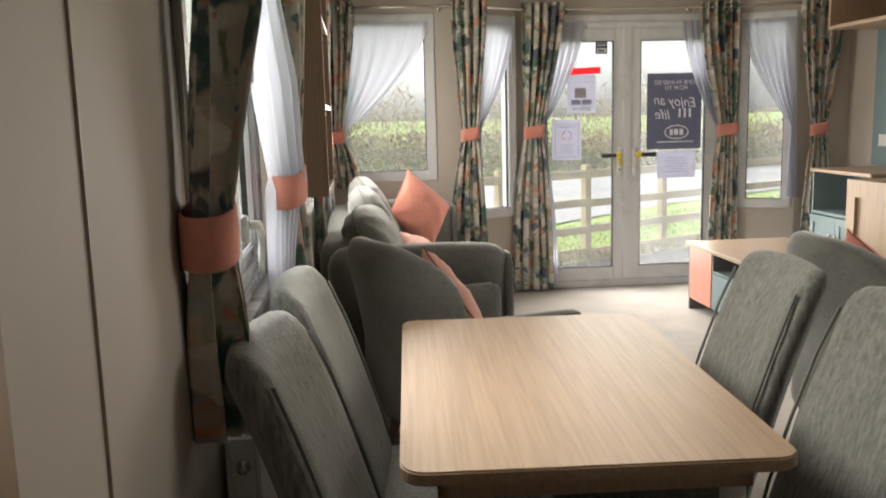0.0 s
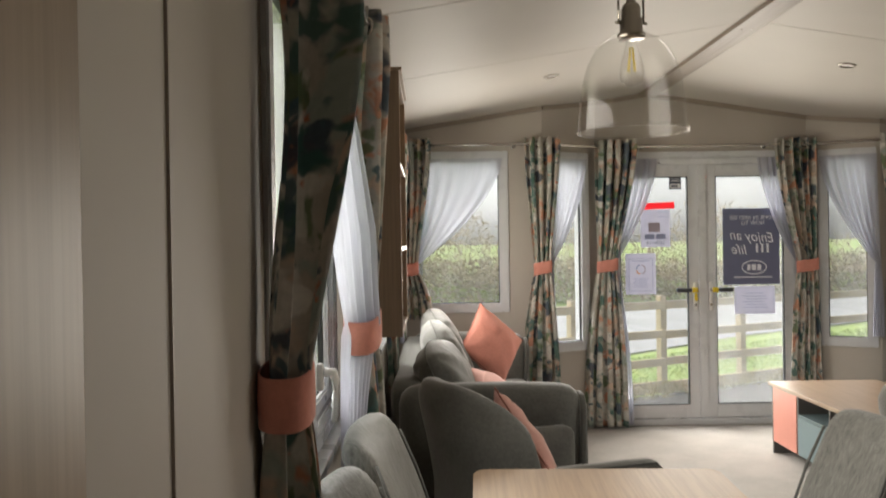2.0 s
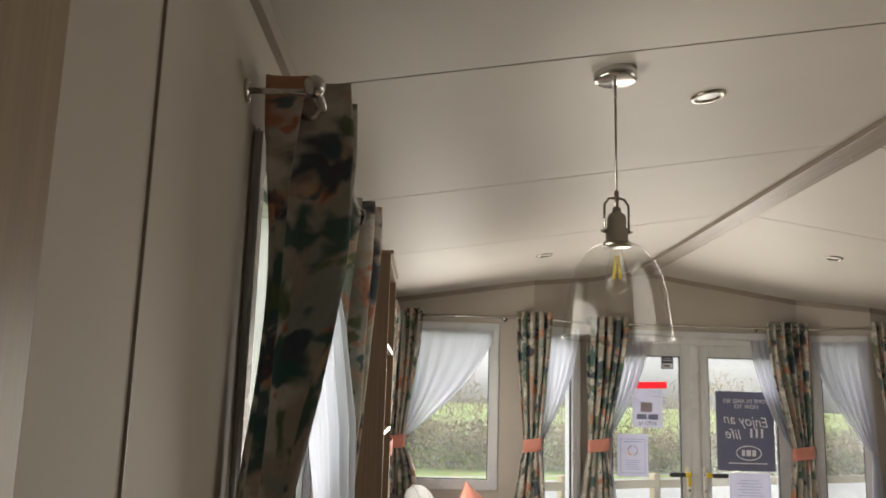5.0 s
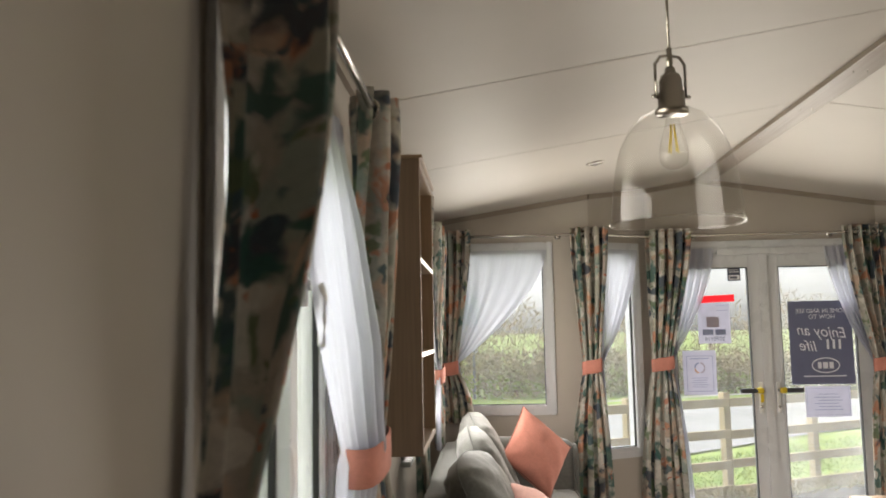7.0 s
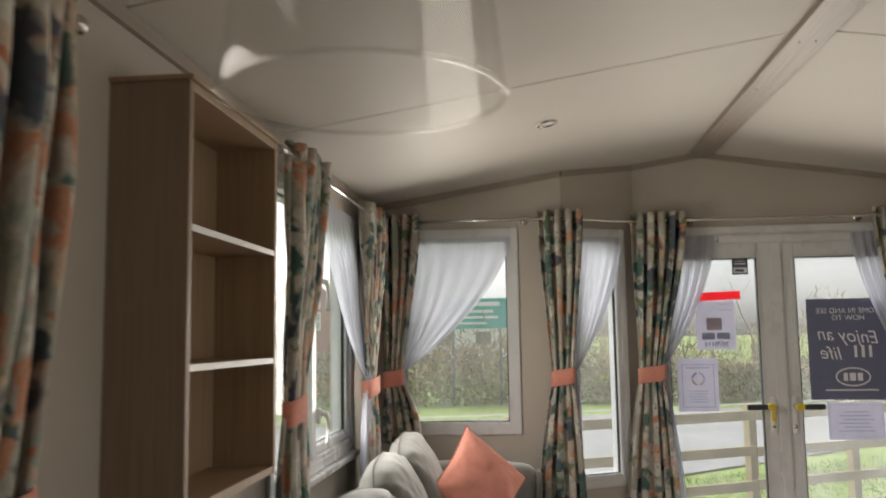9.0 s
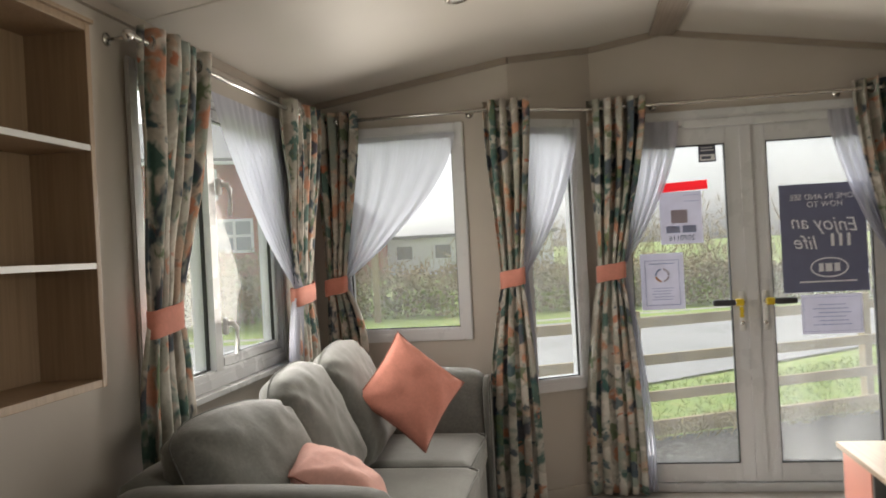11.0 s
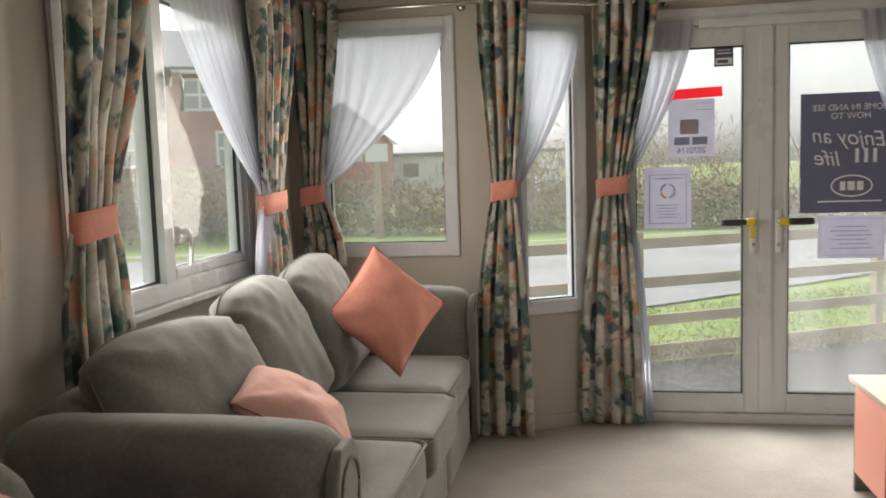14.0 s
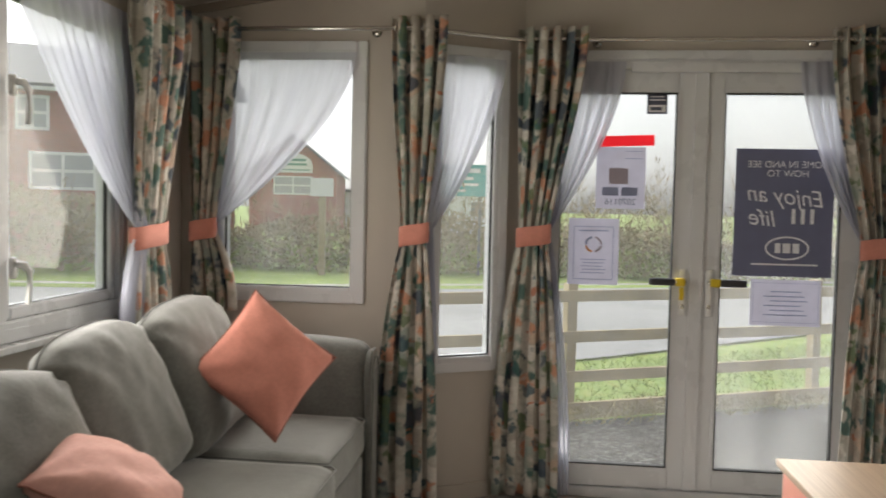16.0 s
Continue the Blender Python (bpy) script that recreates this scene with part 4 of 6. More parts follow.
# ---- dining area ----
def rounded_slab(bm, x0, x1, y0, y1, z0, z1, r, seg=6, bev=0.004):
    tmp = bmesh.new()
    pts = []
    for cx, cy, a0 in ((x1 - r, y1 - r, 0), (x0 + r, y1 - r, 90), (x0 + r, y0 + r, 180), (x1 - r, y0 + r, 270)):
        for k in range(seg + 1):
            a = radians(a0 + 90 * k / seg)
            pts.append((cx + r * math.cos(a), cy + r * math.sin(a)))
    f = tmp.faces.new([tmp.verts.new((x, y, z0)) for x, y in pts])
    up = bmesh.ops.extrude_face_region(tmp, geom=[f])
    bmesh.ops.translate(tmp, vec=(0, 0, z1 - z0), verts=[v for v in up["geom"] if isinstance(v, bmesh.types.BMVert)])
    rims = [e for e in tmp.edges if abs(e.verts[0].co.z - e.verts[1].co.z) < 1e-6]
    bmesh.ops.bevel(tmp, geom=rims, offset=bev, segments=2, affect="EDGES")
    me = bpy.data.meshes.new("tmp")
    tmp.to_mesh(me)
    tmp.free()
    bm.from_mesh(me)
    bpy.data.meshes.remove(me)


def dining_table(x0, x1, y0, y1, h):
    t = thing("dining_table", Matrix.Translation(((x0 + x1) / 2, (y0 + y1) / 2, 0)), "pale oak dining table with rounded corners", "table")
    w, l = (x1 - x0) / 2, (y1 - y0) / 2
    bm = bmesh.new()
    rounded_slab(bm, -w, w, -l, l, h - 0.028, h, 0.05)
    mesh_ob("top", bm, "oak", t)
    bm = bmesh.new()
    for a, b in (((-w + 0.07, -l + 0.07), (w - 0.07, -l + 0.09)), ((-w + 0.07, l - 0.09), (w - 0.07, l - 0.07)), ((-w + 0.07, -l + 0.07), (-w + 0.09, l - 0.07)), ((w - 0.09, -l + 0.07), (w - 0.07, l - 0.07))):
        add_box(bm, (*a, h - 0.085), (*b, h - 0.029))
    mesh_ob("apron", bm, "oakx", t)
    for sx in (-1, 1):
        for sy in (-1, 1):
            bm = bmesh.new()
            add_tube(bm, [(sx * (w - 0.1), sy * (l - 0.1), h - 0.03), (sx * (w - 0.085), sy * (l - 0.085), 0.0)], 0.022, 12, True, [0.026, 0.018])
            mesh_ob("leg", bm, "white", t, True)
    return t


def dining_chair():
    """Seat centre at the origin, facing +x."""
    c = thing("dining_chair", Matrix(), "grey flecked upholstered high-back dining chair with wooden legs", "chair", "dining chairs")

    def lean(p):
        t = max(0.0, p.z - 0.46)
        return (p.x - 0.33 * t - 0.08 * t * t + 0.02 * (p.y / 0.2) ** 2 * min(1, t * 3), p.y * (1 - 0.06 * t), p.z)

    bm = bmesh.new()
    soft_box(bm, (0.075, 0.41, 0.58), 0.036, 0.012, 12, 0.003, 1.0, None, Matrix.Translation((-0.185, 0, 0.705)))
    for v in bm.verts:
        v.co = Vector(lean(v.co))
    mesh_ob("backrest", bm, "chair", c, True)
    for y in (-0.2, 0.2):
        pts = [Vector(lean(Vector((-0.147, y * (0.96 if z > 0.93 else 1), z)))) for z in (0.44, 0.55, 0.7, 0.85, 0.95)]
        tube_ob("piping", pts, 0.004, "sofapipe", c, 6)
    soft_ob("seat", (0.45, 0.43, 0.10), 0.035, "chair", c, Matrix.Translation((0.03, 0, 0.425)), puff=0.018, cuts=9, wrinkle=0.003)
    for sx, sy in ((-1, -1), (-1, 1), (1, -1), (1, 1)):
        bm = bmesh.new()
        add_tube(bm, [(0.03 + sx * 0.17, sy * 0.17, 0.385), (0.03 + sx * 0.20, sy * 0.185, 0.0)], 0.018, 8, True, [0.022, 0.014])
        mesh_ob("leg", bm, "oakx", c, True)
    return c


tb = dining_table(0.09, 0.838, 1.365, 2.525, 0.75)
tb.rotation_euler = (0, 0, radians(-3.3))
chair = dining_chair()
chair.matrix_basis = pose(0.18, 1.46, 0, 0, 0, -6)
copy_thing(chair, pose(0.20, 2.0, 0, 0, 0, -6))
copy_thing(chair, pose(0.72, 1.49, 0, 0, 0, 176))
copy_thing(chair, pose(0.72, 2.0, 0, 0, 0, 176))


def radiator(x0, y0, y1, z0, z1):
    r = thing("radiator", Matrix.Translation((x0, y0, z0)), "white panel radiator below the dining window", "radiator")
    l, h = y1 - y0, z1 - z0
    box_ob("casing", (0.012, 0, 0), (0.022, l, h), "white", r, 0.003)
    box_ob("casing", (0.072, 0, 0), (0.082, l, h), "white", r, 0.003)
    box_ob("end_panel", (0.023, 0.0, 0.0), (0.071, 0.008, h), "white", r, 0.002)
    box_ob("end_panel", (0.023, l - 0.008, 0.0), (0.071, l, h), "white", r, 0.002)
    bm = bmesh.new()
    n = int(l / 0.022)
    for k in range(n):
        y = 0.012 + (l - 0.024) * k / n
        add_box(bm, (0.023, y, h - 0.012), (0.071, y + 0.007, h - 0.002))
    add_box(bm, (0.044, 0.01, h - 0.012), (0.05, l - 0.01, h - 0.002))
    mesh_ob("grille", bm, "white", r)
    bm = bmesh.new()
    lathe(bm, [(0.0001, 0.012), (0.012, 0.012), (0.016, 0.0)], 16)
    mesh_ob("plug", bm, "chrome", r, True, Matrix.Translation((0.047, -0.0, h - 0.06)) @ pose(0, 0, 0, 90, 0, 0))
    for y in (0.1, l - 0.1):
        tube_ob("bracket", [(0.012, y, h * 0.8), (0.0, y, h * 0.8)], 0.012, "white", r, 8)
        tube_ob("pipe", [(0.047, y, 0.0), (0.047, y, -z0)], 0.008, "white", r, 8)
    return r


radiator(WX, 1.62, 2.42, 0.14, 0.745)


# ---- wall shelf ----
def wall_shelf(y0, y1, z0, z1, xb, xf):
    s = thing("wall_shelf", Matrix.Translation((xb, y0, z0)), "empty oak open wall shelf with three compartments", "shelf")
    d, l, h, t = xf - xb, y1 - y0, z1 - z0, 0.022
    # near side is the same oak, its shade painted in by a darker copy
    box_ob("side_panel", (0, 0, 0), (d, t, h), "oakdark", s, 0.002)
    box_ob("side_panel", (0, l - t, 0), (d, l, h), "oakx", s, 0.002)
    box_ob("top_board", (0.002, t, h - t), (d - 0.001, l - t, h), "oakx", s, 0.002)
    box_ob("bottom_board", (0.002, t, 0), (d - 0.001, l - t, t), "oakx", s, 0.002)
    box_ob("back_panel", (0.002, t, t), (0.010, l - t, h - t), "oakx", s, 0)
    for z in (1.762 - z0, 1.442 - z0):
        b = box_ob("board", (0.010, t, z - 0.016), (d - 0.004, l - t, z), "oakx", s, 0.001)
        e = box_ob("board_edge", (d - 0.004, t, z - 0.016), (d - 0.001, l - t, z), "white", s, 0)
        tagged(e, "pale board edging")
    box_ob("cornice", (0.0, -0.006, h), (d + 0.01, l + 0.006, h + 0.012), "oakx", s, 0.002)
    return s


wall_shelf(3.06, 3.72, 1.105, 2.095, WX, -0.105)


# ---- upholstery ----
def scatter_cushion(size, thick, mat, m, seed, label, pipe="dkpiping"):
    """Square pillow: pinched corners, swollen middle, creases and piped seam."""
    c = thing("scatter_cushion", m, label, "cushion", "coral scatter cushions")
    n = 26
    bm = bmesh.new()
    grid = {}
    edge = []
    for side in (1, -1):
        for i in range(n + 1):
            for j in range(n + 1):
                u, v = 2 * i / n - 1, 2 * j / n - 1
                rim = i in (0, n) or j in (0, n)
                if side == -1 and rim:
                    grid[side, i, j] = grid[1, i, j]
                    continue
                pin = 1 - 0.085 * ((1 - u * u) * abs(v) ** 3 + (1 - v * v) * abs(u) ** 3)
                x, y = u * size / 2 * pin, v * size / 2 * pin
                b = max(0.0, (1 - u * u) * (1 - v * v)) ** 0.42
                ca = math.atan2(1.02 - abs(v), 1.02 - abs(u))
                near = math.exp(-2.0 * math.hypot(1 - abs(u), 1 - abs(v)))
                w = 0.010 * noise.noise(Vector((u * 2.2 + seed, v * 2.2, side * 5))) + 0.004 * noise.noise(Vector((u * 7, v * 7 + seed, side))) + 0.012 * near * math.sin(8 * ca + seed)
                grid[side, i, j] = bm.verts.new((x, y, side * (thick / 2 * b) + w * (0.3 + b)))
    for side in (1, -1):
        for i in range(n):
            for j in range(n):
                q = [grid[side, i, j], grid[side, i + 1, j], grid[side, i + 1, j + 1], grid[side, i, j + 1]]
                bm.faces.new(q if side == 1 else q[::-1])
    ring = [(i, 0) for i in range(n)] + [(n, j) for j in range(n)] + [(i, n) for i in range(n, 0, -1)] + [(0, j) for j in range(n, 0, -1)]
    seam = [grid[1, i, j].co.copy() for i, j in ring]
    mesh_ob("cover", bm, mat, c, True)
    bm = bmesh.new()
    add_tube(bm, seam + [seam[0]], 0.0035, 6, False)
    mesh_ob("seam", bm, mat if pipe is None else pipe, c, True)
    return c


def back_pillow(parent, w, h, thick, seed, m):
    """Loose back cushion: soft knife edge, full middle, slumped shoulders and creases running in from the corners."""
    nu, nv = 34, 28
    bm = bmesh.new()
    grid = {}
    for side in (1, -1):
        for i in range(nu + 1):
            for j in range(nv + 1):
                u, v = 2 * i / nu - 1, 2 * j / nv - 1
                if side == -1 and (i in (0, nu) or j in (0, nv)):
                    grid[side, i, j] = grid[1, i, j]
                    continue
                corner = (abs(u) * abs(v)) ** 5
                y = u * w / 2 * (1 - 0.05 * (1 - v * v) * abs(u) ** 4 - 0.05 * corner)
                z = v * h / 2 * (1 - 0.06 * (1 - u * u) * abs(v) ** 4 * (-0.6 if v > 0 else 1) - 0.09 * corner)
                z -= 0.035 * max(0.0, v) * abs(u) ** 3
                full = max(0.0, (1 - u ** 4) * (1 - v ** 4)) ** 0.45 * (1 + 0.22 * (0.2 - v))
                ca = math.atan2(1.02 - abs(v), 1.02 - abs(u))
                near = math.exp(-2.2 * math.hypot(1 - abs(u), 1 - abs(v)))
                crease = 0.016 * near * math.sin(9 * ca + seed + (2.0 if u > 0 else 0.0))
                roll = 0.010 * noise.noise(Vector((u * 1.7 + seed, v * 1.5, side * 3.0))) + 0.005 * noise.noise(Vector((u * 5, v * 4 + seed, side)))
                grid[side, i, j] = bm.verts.new((side * thick / 2 * full + (crease + roll) * min(1.0, 2 * full) * side, y, z))
    for side in (1, -1):
        for i in range(nu):
            for j in range(nv):
                q = [grid[side, i, j], grid[side, i + 1, j], grid[side, i + 1, j + 1], grid[side, i, j + 1]]
                bm.faces.new(q if side == 1 else q[::-1])
    ring = [(i, 0) for i in range(nu)] + [(nu, j) for j in range(nv)] + [(i, nv) for i in range(nu, 0, -1)] + [(0, j) for j in range(nv, 0, -1)]
    seam = [grid[1, i, j].co.copy() for i, j in ring]
    mesh_ob("back_cushion", bm, "sofa", parent, True, m)
    bm = bmesh.new()
    add_tube(bm, seam + [seam[0]], 0.0035, 6, False)
    mesh_ob("cushion_seam", bm, "sofapipe", parent, True, m)


def sofa(x0, x1, y0, y1):
    """Three-seater, back along x0, facing +x."""
    s = thing("sofa", Matrix.Translation((x0, y0, 0)), "grey chenille three-seat sofa with loose back cushions", "sofa")
    w, l = x1 - x0, y1 - y0
    arm = 0.20
    soft_ob("base", (w - 0.06, l - 2 * arm + 0.04, 0.28), 0.02, "sofa", s, Matrix.Translation((w / 2 - 0.01, l / 2, 0.19)), cuts=6)
    soft_ob("back_frame", (0.20, l - 2 * arm + 0.06, 0.76), 0.06, "sofa", s, Matrix.Translation((0.10, l / 2, 0.43)), cuts=8)
    H = 0.765

    def arm_shape(p):
        k = max(0.0, min(1.0, (p.z + H / 2) / H))
        drop = 0.03 * max(0.0, (p.x - 0.1) / (w / 2)) ** 2 if p.z > 0.1 else 0
        return (p.x, p.y * (0.72 + 0.36 * ease((k - 0.45) / 0.45)), p.z - drop)

    def scroll(p):
        q = arm_shape(p)
        t = max(0.0, min(1.0, (p.z - (H / 2 - 0.125)) / 0.10))
        return (q[0], q[1] * math.sqrt(1 - 0.8 * t * t), q[2])

    for k, y in enumerate((arm / 2, l - arm / 2)):
        soft_ob("arm", (w - 0.05, arm, H), 0.085, "sofa", s, Matrix.Translation((w / 2 + 0.025, y, 0.04 + H / 2)), cuts=13, wrinkle=0.003, shape=arm_shape, puff=0.006, seed=k)
        soft_ob("arm_front", (0.03, arm * 0.97, H - 0.05), 0.012, "sofa", s, Matrix.Translation((w - 0.004, y, 0.02 + H / 2)), cuts=15, shape=scroll, seed=k)
        pts = [(w + 0.012, y + 0.07 * math.cos(a), 0.655 + 0.07 * math.sin(a)) for a in [radians(q) for q in range(-30, 211, 20)]]
        pts = [(w + 0.014, y + 0.065, 0.06), (w + 0.014, y + 0.065, 0.4)] + pts + [(w + 0.014, y - 0.065, 0.4), (w + 0.014, y - 0.065, 0.06)]
        tube_ob("piping", pts, 0.005, "sofapipe", s, 6)
    bounds = [arm - 0.01, 0.98, 1.55, l - arm + 0.01]
    for k, (a, b) in enumerate(zip(bounds, bounds[1:])):
        yc, sl = (a + b) / 2, b - a
        ext = (0.015, 0.03, -0.01)[k]
        soft_ob("seat_cushion", (0.70 + ext, sl - 0.006, 0.17), 0.045, "sofa", s, Matrix.Translation((w - 0.35 + ext / 2, yc, 0.40)), puff=0.014, cuts=11, wrinkle=0.004, seed=3.0 * k)
        xe = w + 0.010 + ext
        tube_ob("piping", [(xe - 0.66, yc - sl / 2 + 0.012, 0.478), (xe - 0.03, yc - sl / 2 + 0.012, 0.476), (xe - 0.012, yc - sl / 2 + 0.03, 0.47), (xe - 0.008, yc + sl / 2 - 0.03, 0.47), (xe - 0.03, yc + sl / 2 - 0.012, 0.476), (xe - 0.66, yc + sl / 2 - 0.012, 0.478)], 0.005, "sofapipe", s, 6)
        soft_ob("front_panel", (0.02, sl - 0.012, 0.25), 0.008, "sofa", s, Matrix.Translation((w - 0.028, yc, 0.185)), cuts=4)
    tops = [0.12, 0.84, 1.40, 2.10]
    for k, (a, b) in enumerate(zip(tops, tops[1:])):
        yc, bs = (a + b) / 2, b - a
        m = Matrix.Translation((0.29, yc + (0.07, 0.04, 0.04)[k], (0.71, 0.725, 0.74)[k])) @ pose(0, 0, 0, (-2, 3, 2)[k], (-24, -19, -19)[k], (-5, 2, 4)[k])

        back_pillow(s, bs + (0.02, 0.07, 0.06)[k], (0.50, 0.55, 0.55)[k], (0.25, 0.24, 0.24)[k], 2.0 + 3.7 * k, m)
    for y in (0.1, l - 0.1):
        for x in (0.08, w - 0.08):
            tube_ob("foot", [(x, y, 0.08), (x, y, 0.0)], 0.022, "bark", s, 10)
    return s


sofa(-0.20, 0.68, 3.67, 6.08)


def armchair():
    """Tub armchair, seat centre at the origin, facing +x."""
    a = thing("armchair", Matrix(), "grey chenille armchair with sloping arms and wooden legs", "armchair", "grey armchairs")

    def shell(p):
        t = max(0.0, p.z - 0.35)
        return (p.x - 0.26 * t + 0.16 * (p.y / 0.3) ** 2 * min(1.0, t * 2.5), p.y * (1 + 0.05 * t), p.z - 0.10 * (abs(p.y) / 0.3) ** 3 * min(1.0, t * 3))

    bm = bmesh.new()
    soft_box(bm, (0.14, 0.64, 0.74), 0.065, 0.012, 14, 0.005, 4.0, None, Matrix.Translation((-0.24, 0, 0.56)))
    for v in bm.verts:
        v.co = Vector(shell(v.co))
    mesh_ob("backrest", bm, "sofa", a, True)

    def arm_slope(p):
        return (p.x, p.y, p.z - (0.02 * (p.x + 0.31) if p.z > 0 else 0))

    for y in (-0.31, 0.31):
        soft_ob("arm", (0.64, 0.09, 0.48), 0.042, "sofa", a, Matrix.Translation((0.05, y, 0.415)), cuts=10, wrinkle=0.003, shape=arm_slope, seed=y)
        s = 1 if y > 0 else -1
        tube_ob("piping", [(0.362, y + s * 0.035, 0.24), (0.364, y + s * 0.035, 0.605), (0.33, y + s * 0.036, 0.634), (-0.2, y + s * 0.036, 0.646)], 0.004, "sofapipe", a, 6)
    soft_ob("seat_cushion", (0.56, 0.52, 0.16), 0.05, "sofa", a, Matrix.Translation((0.07, 0, 0.40)), puff=0.02, cuts=10, wrinkle=0.004)
    soft_ob("base", (0.58, 0.60, 0.16), 0.02, "sofa", a, Matrix.Translation((0.05, 0, 0.25)), cuts=5)
    for sx, sy in ((-1, -1), (-1, 1), (1, -1), (1, 1)):
        bm = bmesh.new()
        add_tube(bm, [(0.05 + sx * 0.24, sy * 0.21, 0.18), (0.05 + sx * 0.28, sy * 0.23, 0.0)], 0.02, 10, True, [0.024, 0.014])
        mesh_ob("leg", bm, "oakdark", a, True)
    return a


ac = armchair()
ac.matrix_basis = pose(0.385, 3.215, 0, 0, 0, 21)
copy_thing(ac, pose(1.99, 2.74, 0, 0, 0, -2))


def corner_up(centre, up, right):
    """A pose for a cushion from its centre to its upper and right-hand corners."""
    a, b = Vector(up), Vector(right)
    ex, ez = (a + b).normalized(), b.cross(a).normalized()
    ey = ez.cross(ex)
    return Matrix(((ex.x, ey.x, ez.x, centre[0]), (ex.y, ey.y, ez.y, centre[1]), (ex.z, ey.z, ez.z, centre[2]), (0, 0, 0, 1)))


scatter_cushion(0.405, 0.16, "coral", corner_up((0.39, 5.39, 0.788), (-0.062, 0.07, 0.24), (0.20, 0.16, 0.0)), 2.0, "coral square scatter cushion propped on the sofa")
scatter_cushion(0.40, 0.19, "pinkish", corner_up((0.325, 4.39, 0.645), (0.38, 1.255, -0.47), (1.18, -0.575, -0.57)), 5.0, "pale coral scatter cushion lying on the sofa")
scatter_cushion(0.45, 0.15, "pinkish", corner_up((0.37, 3.16, 0.60), (-0.12, 0.04, 0.26), (0.06, -0.28, 0.0)), 8.0, "pale coral scatter cushion standing in the armchair")
scatter_cushion(0.42, 0.13, "coral", corner_up((1.90, 2.82, 0.66), (-0.10, 0.05, 0.27), (0.05, -0.28, 0.05)), 9.5, "coral scatter cushion standing in the armchair")


# ---- living area cabinets ----
def coffee_table(x0, x1, y0, y1, h):
    t = thing("storage_table", Matrix.Translation((x0, y0, 0)), "low storage table with oak top, coral and blue fronts", "table")
    w, l = x1 - x0, y1 - y0
    box_ob("top", (-0.02, -0.02, h - 0.025), (w + 0.02, l + 0.02, h), "oak", t, 0.004)
    box_ob("bottom_board", (0.02, 0.02, 0.07), (w - 0.02, l - 0.02, 0.09), "greyframe", t, 0.002)
    for y in (0.0, l - 0.02):
        box_ob("end_panel", (0, y, 0.0), (w, y + 0.02, h - 0.025), "greyframe", t, 0.002)
    d1 = l - 0.40
    box_ob("divider", (0.0, d1, 0.09), (w, d1 + 0.018, h - 0.025), "greyframe", t, 0.002)
    d2 = l - 0.82
    box_ob("divider", (0.0, d2, 0.09), (w, d2 + 0.018, h - 0.025), "greyframe", t, 0.002)
    # niche shade is painted: back and inner boards take the darkened blue
    box_ob("niche_back", (w / 2, 0.02, 0.09), (w / 2 + 0.01, l - 0.02, h - 0.025), "blueshade", t, 0)
    f = box_ob("door", (-0.004, d1 + 0.022, 0.085), (0.014, l - 0.024, h - 0.03), "pinkdoor", t, 0.002)
    tagged(f, "coral pink flat door")
    for a, b in ((d2 + 0.02, d1 - 0.003), (0.022, d2 - 0.003)):
        box_ob("shelf_board", (0.0, a, h - 0.155), (w - 0.02, b, h - 0.14), "blueshade", t, 0.001)
        f = box_ob("drawer", (-0.004, a + 0.002, 0.085), (0.014, b, h - 0.158), "blue", t, 0.002)
        tagged(f, "dusty blue flat drawer front")
    return t


coffee_table(2.30, 3.0, 4.44, 5.57, 0.48)


def side_unit():
    """Blue cupboard with an oak top along the right wall, open niche over two panelled doors."""
    u = thing("sideboard", Matrix.Translation((3.30, 5.06, 0)), "dusty blue sideboard with oak top and panelled doors", "cabinet")
    w, l, h = EX - 3.30 - 0.004, 0.70, 0.93
    box_ob("top", (-0.015, -0.02, h), (w, l + 0.015, h + 0.025), "oak", u, 0.004)
    box_ob("side_panel", (0, 0, 0), (w, 0.018, h), "blue", u, 0.002)
    box_ob("side_panel", (0, l - 0.018, 0), (w, l, h), "blue", u, 0.002)
    # recess shade comes from the darkened blue
    box_ob("back_panel", (w - 0.02, 0.018, 0), (w - 0.002, l - 0.018, h), "blueshade", u, 0)
    box_ob("shelf_board", (0, 0.018, 0.63), (w - 0.02, l - 0.018, 0.65), "blue", u, 0.002)
    for k in range(2):
        y0 = 0.02 + k * (l - 0.04) / 2
        y1 = y0 + (l - 0.04) / 2 - 0.004
        d = box_ob("door", (-0.016, y0, 0.06), (0.002, y1, 0.625), "blue", u, 0.003)
        bm = bmesh.new()
        for a, b, za, zb in ((y0, y0 + 0.05, 0.06, 0.625), (y1 - 0.05, y1, 0.06, 0.625), (y0 + 0.05, y1 - 0.05, 0.06, 0.11), (y0 + 0.05, y1 - 0.05, 0.575, 0.625)):
            add_box(bm, (-0.024, a, za), (-0.0165, b, zb))
        mesh_ob("door_rail", bm, "blue", d)
        bm = bmesh.new()
        yk = y1 - 0.03 if k == 0 else y0 + 0.03
        lathe(bm, [(0.005, 0.0), (0.006, 0.012), (0.014, 0.018), (0.013, 0.026), (0.0001, 0.028)], 16)
        mesh_ob("knob", bm, "chrome", d, True, Matrix.Translation((-0.024, yk, 0.50)) @ pose(0, 0, 0, 0, -90, 0))
    return u


side_unit()
panel = box_ob("wall_panel", (EX - 0.018, 4.2, 0.96), (EX - 0.002, 5.85, 2.0), "blue", None, 0.002)
tagged(panel, "dusty blue painted wall panel behind the cabinets", "panel", kind="structure")


